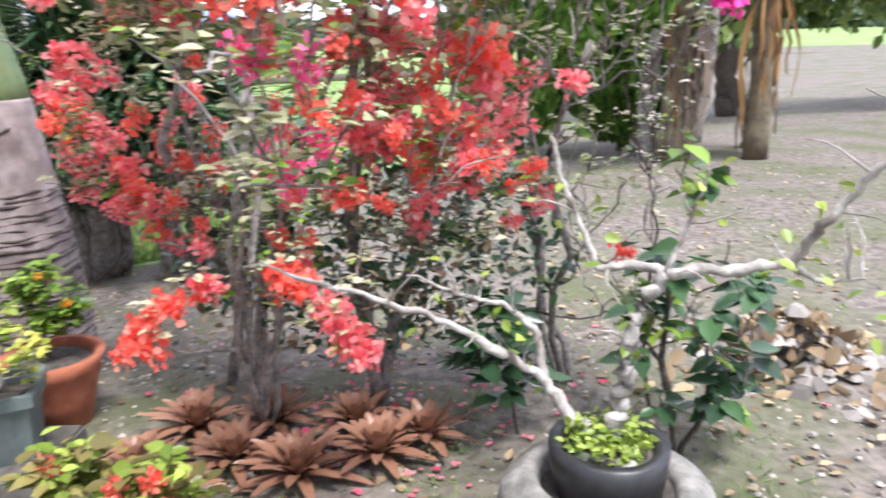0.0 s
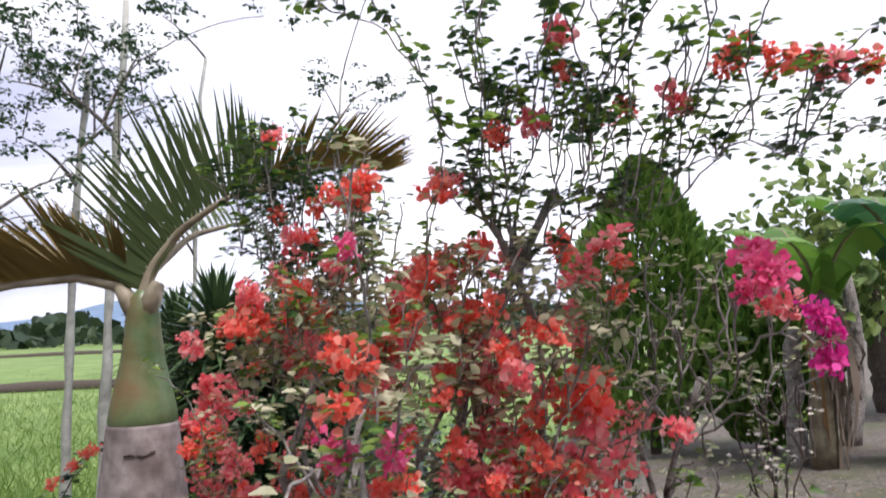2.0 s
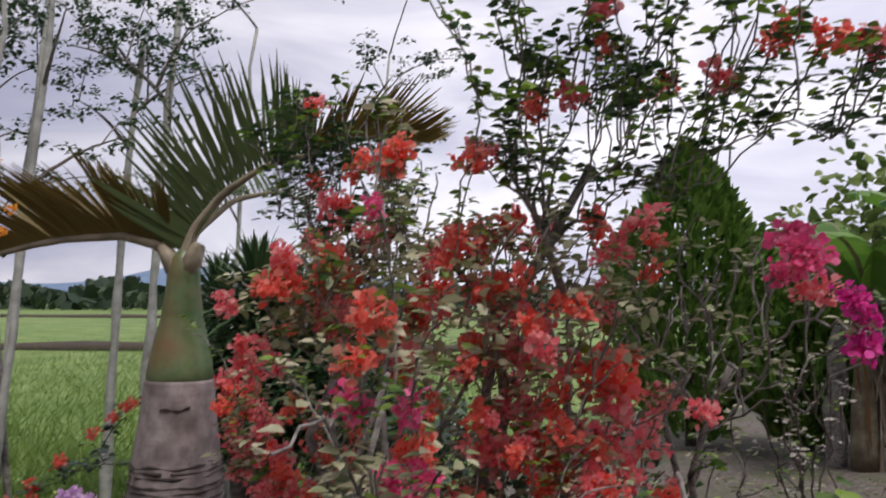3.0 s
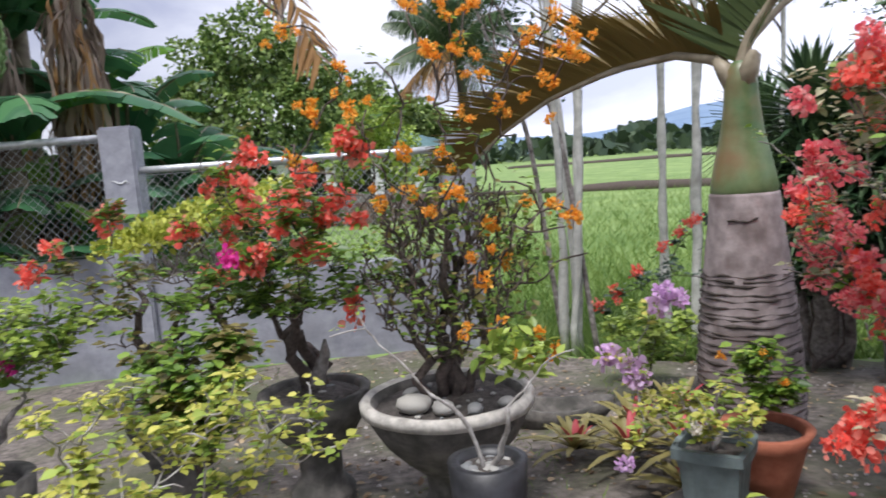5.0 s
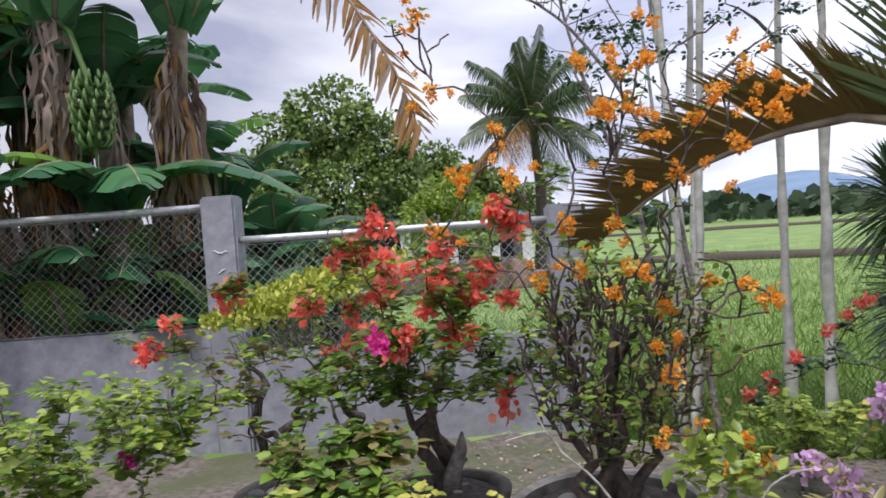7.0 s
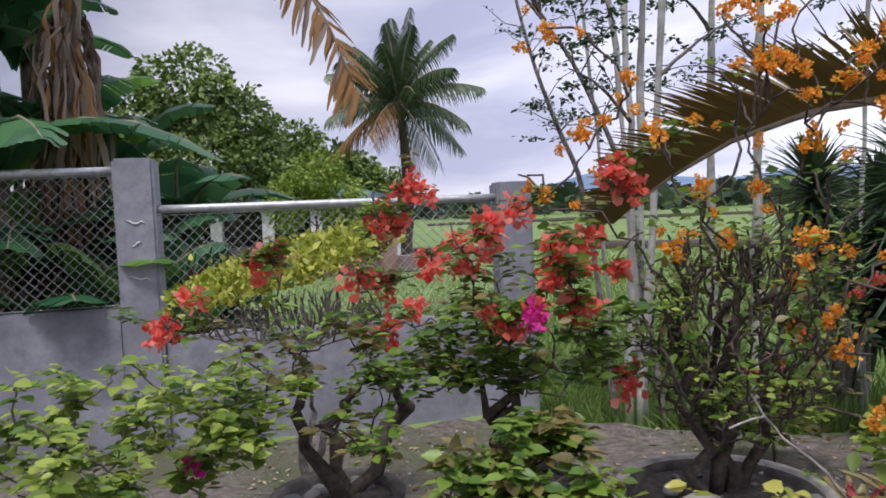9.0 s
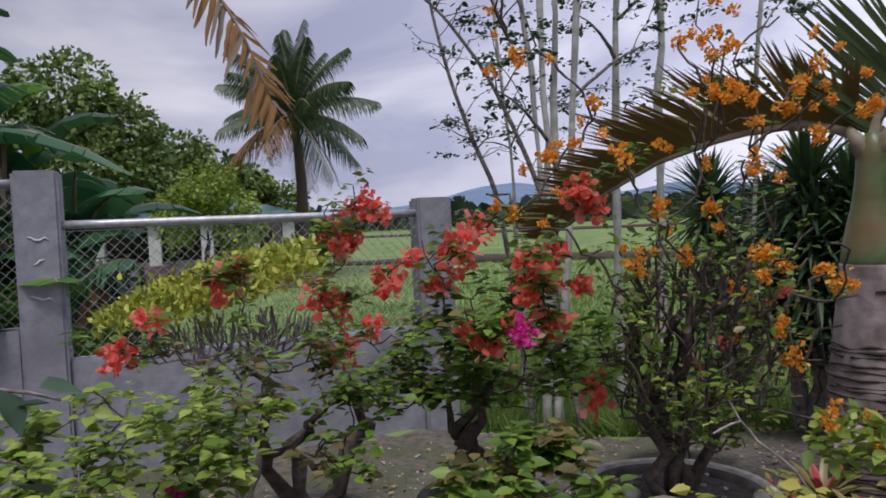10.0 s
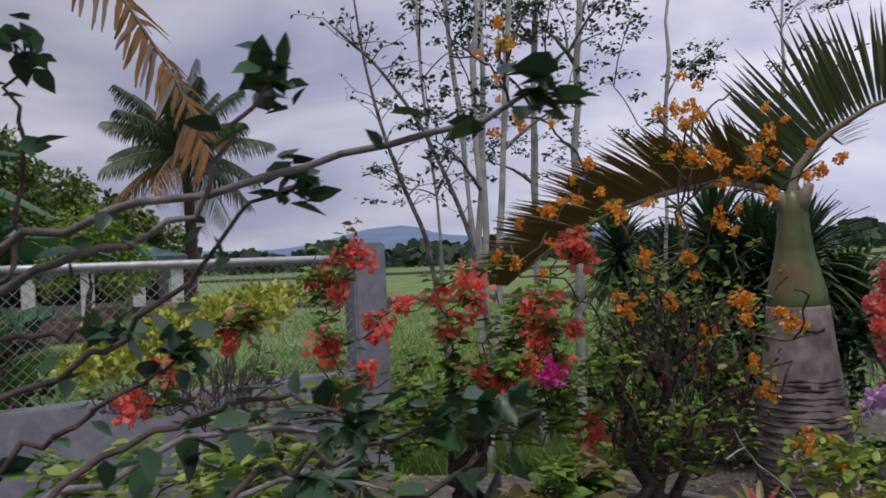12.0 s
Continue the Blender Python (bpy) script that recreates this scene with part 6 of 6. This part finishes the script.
ob = bush("broadleaf_shrub", "low shrub with soft dark green leaves by the bonsai", "shrub", (0.30, 2.75, 0.0), [(0.3, 2.7, 0.3)], list(blob((0.28, 2.68, 0.35), (0.2, 0.18, 0.2), 18)), M_BARKD, M_LEAFD, 60, 0.13, 0.009, 0.05, 0.08, 0.06, top=-0.2)


def debris():
    t = thing("debris_heap", "heap of pale rubble, roots and dead leaves", "heap", (1.45, 3.5, 0))
    so = Soup()
    for k in range(160):
        p = np.array((rng.normal() * 0.22, rng.normal() * 0.18, 0))
        p[2] = max(0.0, 0.26 - np.hypot(p[0], p[1]) * 0.8) * rng.uniform(0.4, 1)
        s = rng.uniform(0.02, 0.07)
        a = rng.uniform(0, 6.28)
        R = np.array([(math.cos(a), -math.sin(a), 0), (math.sin(a), math.cos(a), 0), (0, 0, 1)])
        so.add((STONE_V @ R.T) * s * 2 + p, STONE_F)
    tagged(part("rubble", so.mesh("rubble", M_PEBBLE, False), t), kind="stuff")
    at = rng.normal(size=(260, 3)) * (0.26, 0.22, 0.0)
    at[:, 2] = np.maximum(0.01, 0.26 - np.hypot(at[:, 0], at[:, 1]) * 0.75)
    tagged(part("dead_leaves", leaves_mesh("dead_leaves", at, rng.normal(size=(260, 3)), rng.uniform(0.05, 0.12, 260), M_LITTER), t), kind="stuff")


debris()

# ---- small plants round the palm ----
LIL = [(-1.47, 2.07, 0.90), (-1.41, 2.11, 0.92), (-1.72, 2.02, 0.66), (-1.62, 2.05, 0.64), (-1.55, 2.0, 0.62), (-1.28, 2.1, 0.52), (-1.45, 1.85, 0.35)]
ob = bush("bougainvillea", "lilac bougainvillea with yellow-green leaves in a ribbed planter", "bougainvillea", (*GREEN, 0.33), [(-1.42, 2.15, 0.5), (-1.35, 2.2, 0.5)],
          LIL + list(blob((-1.38, 2.15, 0.5), (0.26, 0.24, 0.12), 30)), M_BARKW, M_YELLOW, 240, 0.045, 0.011, 0.1, 0.1, 0.05, M_LIME, 120)
heads_on(ob, LIL[:5], M_LILAC, 0.056, False)
heads_on(ob, LIL[5:], M_LILAC, 0.03, False)
heads_on(ob, [(-1.45, 2.2, 0.45), (-1.30, 2.05, 0.47)], M_WHITE, 0.026)
ob = bush("small_flowering_plant", "small green plant with yellow-orange blooms in terracotta", "plant", (*TERRA, 0.26), [(-1.5, 2.64, 0.4)],
          list(blob((-1.52, 2.66, 0.48), (0.2, 0.18, 0.14), 26)), M_BARKD, M_LEAF, 240, 0.06, 0.008, 0.06, 0.08, 0.05, M_LIME, 60)
heads_on(ob, [(-1.62, 2.55, 0.58), (-1.45, 2.6, 0.62), (-1.38, 2.62, 0.5), (-1.55, 2.75, 0.55)], M_ORANGE, 0.017)
ob = bush("coleus", "low plant with yellow-green and rusty orange leaves", "plant", (-0.85, 1.88, 0.0), [(-0.85, 1.9, 0.15), (-0.7, 1.95, 0.15)],
          list(blob((-0.80, 1.92, 0.22), (0.34, 0.2, 0.12), 34)), M_BARKD, M_LIME, 90, 0.085, 0.008, 0.06, 0.05, 0.06, M_BRONZE, 90)
heads_on(ob, [(-0.62, 1.88, 0.3), (-0.72, 1.86, 0.28), (-0.95, 1.9, 0.3), (-0.55, 1.82, 0.25)], M_CORAL, 0.034)

ob = bush("trailing_bougainvillea", "arching spray of coral bracts and dark leaves over grass", "bougainvillea", (-2.3, 3.75, -0.2), [(-2.35, 3.6, 0.7), (-2.4, 3.55, 0.95)],
          [(-2.5, 3.3, 0.98), (-2.62, 3.2, 0.85), (-2.75, 3.12, 0.72), (-2.85, 3.05, 0.6), (-2.95, 3.0, 0.5), (-2.45, 3.4, 1.05)], M_BARKD, M_LEAFD, 130, 0.06, 0.012, 0.04, 0.1, 0.05)
heads_on(ob, [(-2.5, 3.3, 1.04), (-2.62, 3.2, 0.9), (-2.75, 3.12, 0.77), (-2.87, 3.05, 0.64), (-2.97, 3.0, 0.53), (-2.55, 3.25, 0.98)], M_CORAL, 0.038)
ob = bush("fern_shrub", "pale green ferny shrub at the grass edge", "shrub", (-3.3, 3.7, -0.25), [(-3.3, 3.7, 0.0)], list(blob((-3.3, 3.7, 0.2), (0.4, 0.3, 0.22), 40)), M_BARKD, M_LIME, 500, 0.07, 0.01, 0.06, 0.08, 0.07)
ob = bush("white_flowered_shrub", "shrub dotted with tiny white blossoms", "shrub", (0.80, 2.95, -0.02), [(0.78, 2.9, 0.8)], list(blob((0.76, 2.75, 1.25), (0.12, 0.15, 0.25), 36)), M_BARKD, M_WHITE, 80, 0.022, 0.010, 0.06, 0.08, 0.05, M_LEAF, 90)

for x, y, r in ((-2.85, 4.8, 0.5), (-2.2, 4.8, 0.5), (-1.45, 4.5, 0.5)):
    bush("shrub", "dense dark green shrub under the sword-leaf plants", "shrub", (x, y, gz(x, y)), [(x, y, 0.3), (x + 0.1, y + 0.1, 0.5)], list(blob((x, y, 0.75), (r, r, 0.5), 60)), M_BARKD, M_LEAFD, 900, 0.075, 0.015, 0.1, 0.08, 0.08)

# ---- bush beside the path ----
def bough_bush():
    t = thing("bougainvillea", "dark-leaved bougainvillea with bare grey boughs beside the path", "bougainvillea", (-1.95, -1.25, 0.0))
    o = np.array((-1.95, -1.25, 0.0))
    fork = (-1.78, -1.15, 1.38)
    s = Soup()
    s.tube(noisy((0, 0, -0.03), np.array(fork) - o, 0, 0.03, 9), np.linspace(0.024, 0.014, 9), 8)
    part("trunk", s.mesh("trunk", M_BARK), t)
    boughs = ([fork, (-1.684, -1.036, 1.537), (-1.594, -0.992, 1.575), (-1.516, -0.967, 1.585), (-1.453, -0.942, 1.611), (-1.396, -0.941, 1.661), (-1.356, -0.937, 1.698)],
              [fork, (-1.655, -1.043, 1.578), (-1.578, -1.006, 1.592), (-1.486, -0.959, 1.621), (-1.355, -0.901, 1.636), (-1.27, -0.879, 1.646), (-1.21, -0.875, 1.656), (-1.186, -0.875, 1.665)],
              [fork, (-1.626, -1.049, 1.451), (-1.567, -0.99, 1.49), (-1.49, -0.965, 1.516), (-1.436, -0.931, 1.585), (-1.376, -0.894, 1.635)],
              [fork, (-1.578, -1.065, 1.404), (-1.526, -1.013, 1.447), (-1.489, -0.972, 1.479), (-1.454, -0.946, 1.506)],
              [fork, (-1.727, -1.005, 1.554), (-1.712, -0.963, 1.561), (-1.683, -0.961, 1.664), (-1.656, -0.979, 1.73), (-1.632, -0.978, 1.774)],
              [fork, (-1.513, -1.074, 1.396), (-1.471, -0.996, 1.441), (-1.433, -0.962, 1.462), (-1.362, -0.929, 1.477), (-1.313, -0.909, 1.463)],
              [fork, (-1.439, -0.975, 1.378), (-1.393, -0.921, 1.422), (-1.351, -0.885, 1.43), (-1.298, -0.846, 1.444)],
              [fork, (-1.671, -1.033, 1.509), (-1.583, -0.972, 1.518), (-1.529, -0.953, 1.518)],
              [fork, (-1.45, -0.99, 1.34), (-1.319, -0.948, 1.386), (-1.289, -0.907, 1.407), (-1.253, -0.868, 1.431), (-1.245, -0.851, 1.466)])
    at, way = [], []
    for k, b in enumerate(boughs):
        b = np.array(b) - o
        p = np.stack([np.interp(np.linspace(0, 1, 22), np.linspace(0, 1, len(b)), b[:, c]) for c in range(3)], 1)
        p[1:-1] += rng.normal(size=(20, 3)) * 0.004
        s = Soup()
        s.tube(p, np.linspace(0.0046 if k < 2 else 0.0036, 0.0013, 22), 7)
        part("bough", s.mesh("bough", M_BARK if k < 2 else M_BARKD), t)
        for i in list(range(8, 22, 3)) + [21, 21, 21, 21, 20, 20]:
            n = 2 if i < 20 else 3
            at += [p[i] + rng.normal(size=3) * 0.008 for _ in range(n)]
            way += [rng.normal(size=3) * 0.7 + (0.1, 0.1, -0.25 if i < 20 else 0.1) for _ in range(n)]
    foliage(t, at, way, rng.uniform(0.017, 0.033, len(at)), M_LEAFD)
    for ends in ([fork, (-1.71, -0.98, 1.35), (-1.67, -0.84, 1.38), (-1.64, -0.72, 1.39), (-1.62, -0.62, 1.35)],
                 [fork, (-1.72, -0.96, 1.30), (-1.62, -0.82, 1.33), (-1.55, -0.75, 1.35), (-1.49, -0.70, 1.33)]):
        q = np.array(ends) - o
        p = np.stack([np.interp(np.linspace(0, 1, 16), np.linspace(0, 1, 5), q[:, c]) for c in range(3)], 1)
        p[1:-1] += rng.normal(size=(14, 3)) * 0.004
        s = Soup()
        s.tube(p, np.linspace(0.005, 0.0018, 16), 7)
        part("bough", s.mesh("bough", M_BARK), t)
        k = 15
        foliage(t, p[rng.integers(7, 16, k)] + rng.normal(size=(k, 3)) * 0.012, rng.normal(size=(k, 3)) * 0.8 + (0.2, 0.2, -0.3), rng.uniform(0.035, 0.055, k), M_LEAFD)
    low = blob((0.45, 0.22, 1.22), (0.30, 0.2, 0.08), 120)
    foliage(t, low, rng.normal(size=(120, 3)), rng.uniform(0.02, 0.036, 120), M_LEAF)
    tw = Soup()
    for q in low[:40]:
        tw.tube(noisy((0.25, 0.15, 1.0), q, 0.05, 0.06, 6), np.linspace(0.004, 0.0015, 6), 5)
    tagged(part("branchwork", tw.mesh("branchwork", M_BARK), t), kind="stuff")


bough_bush()
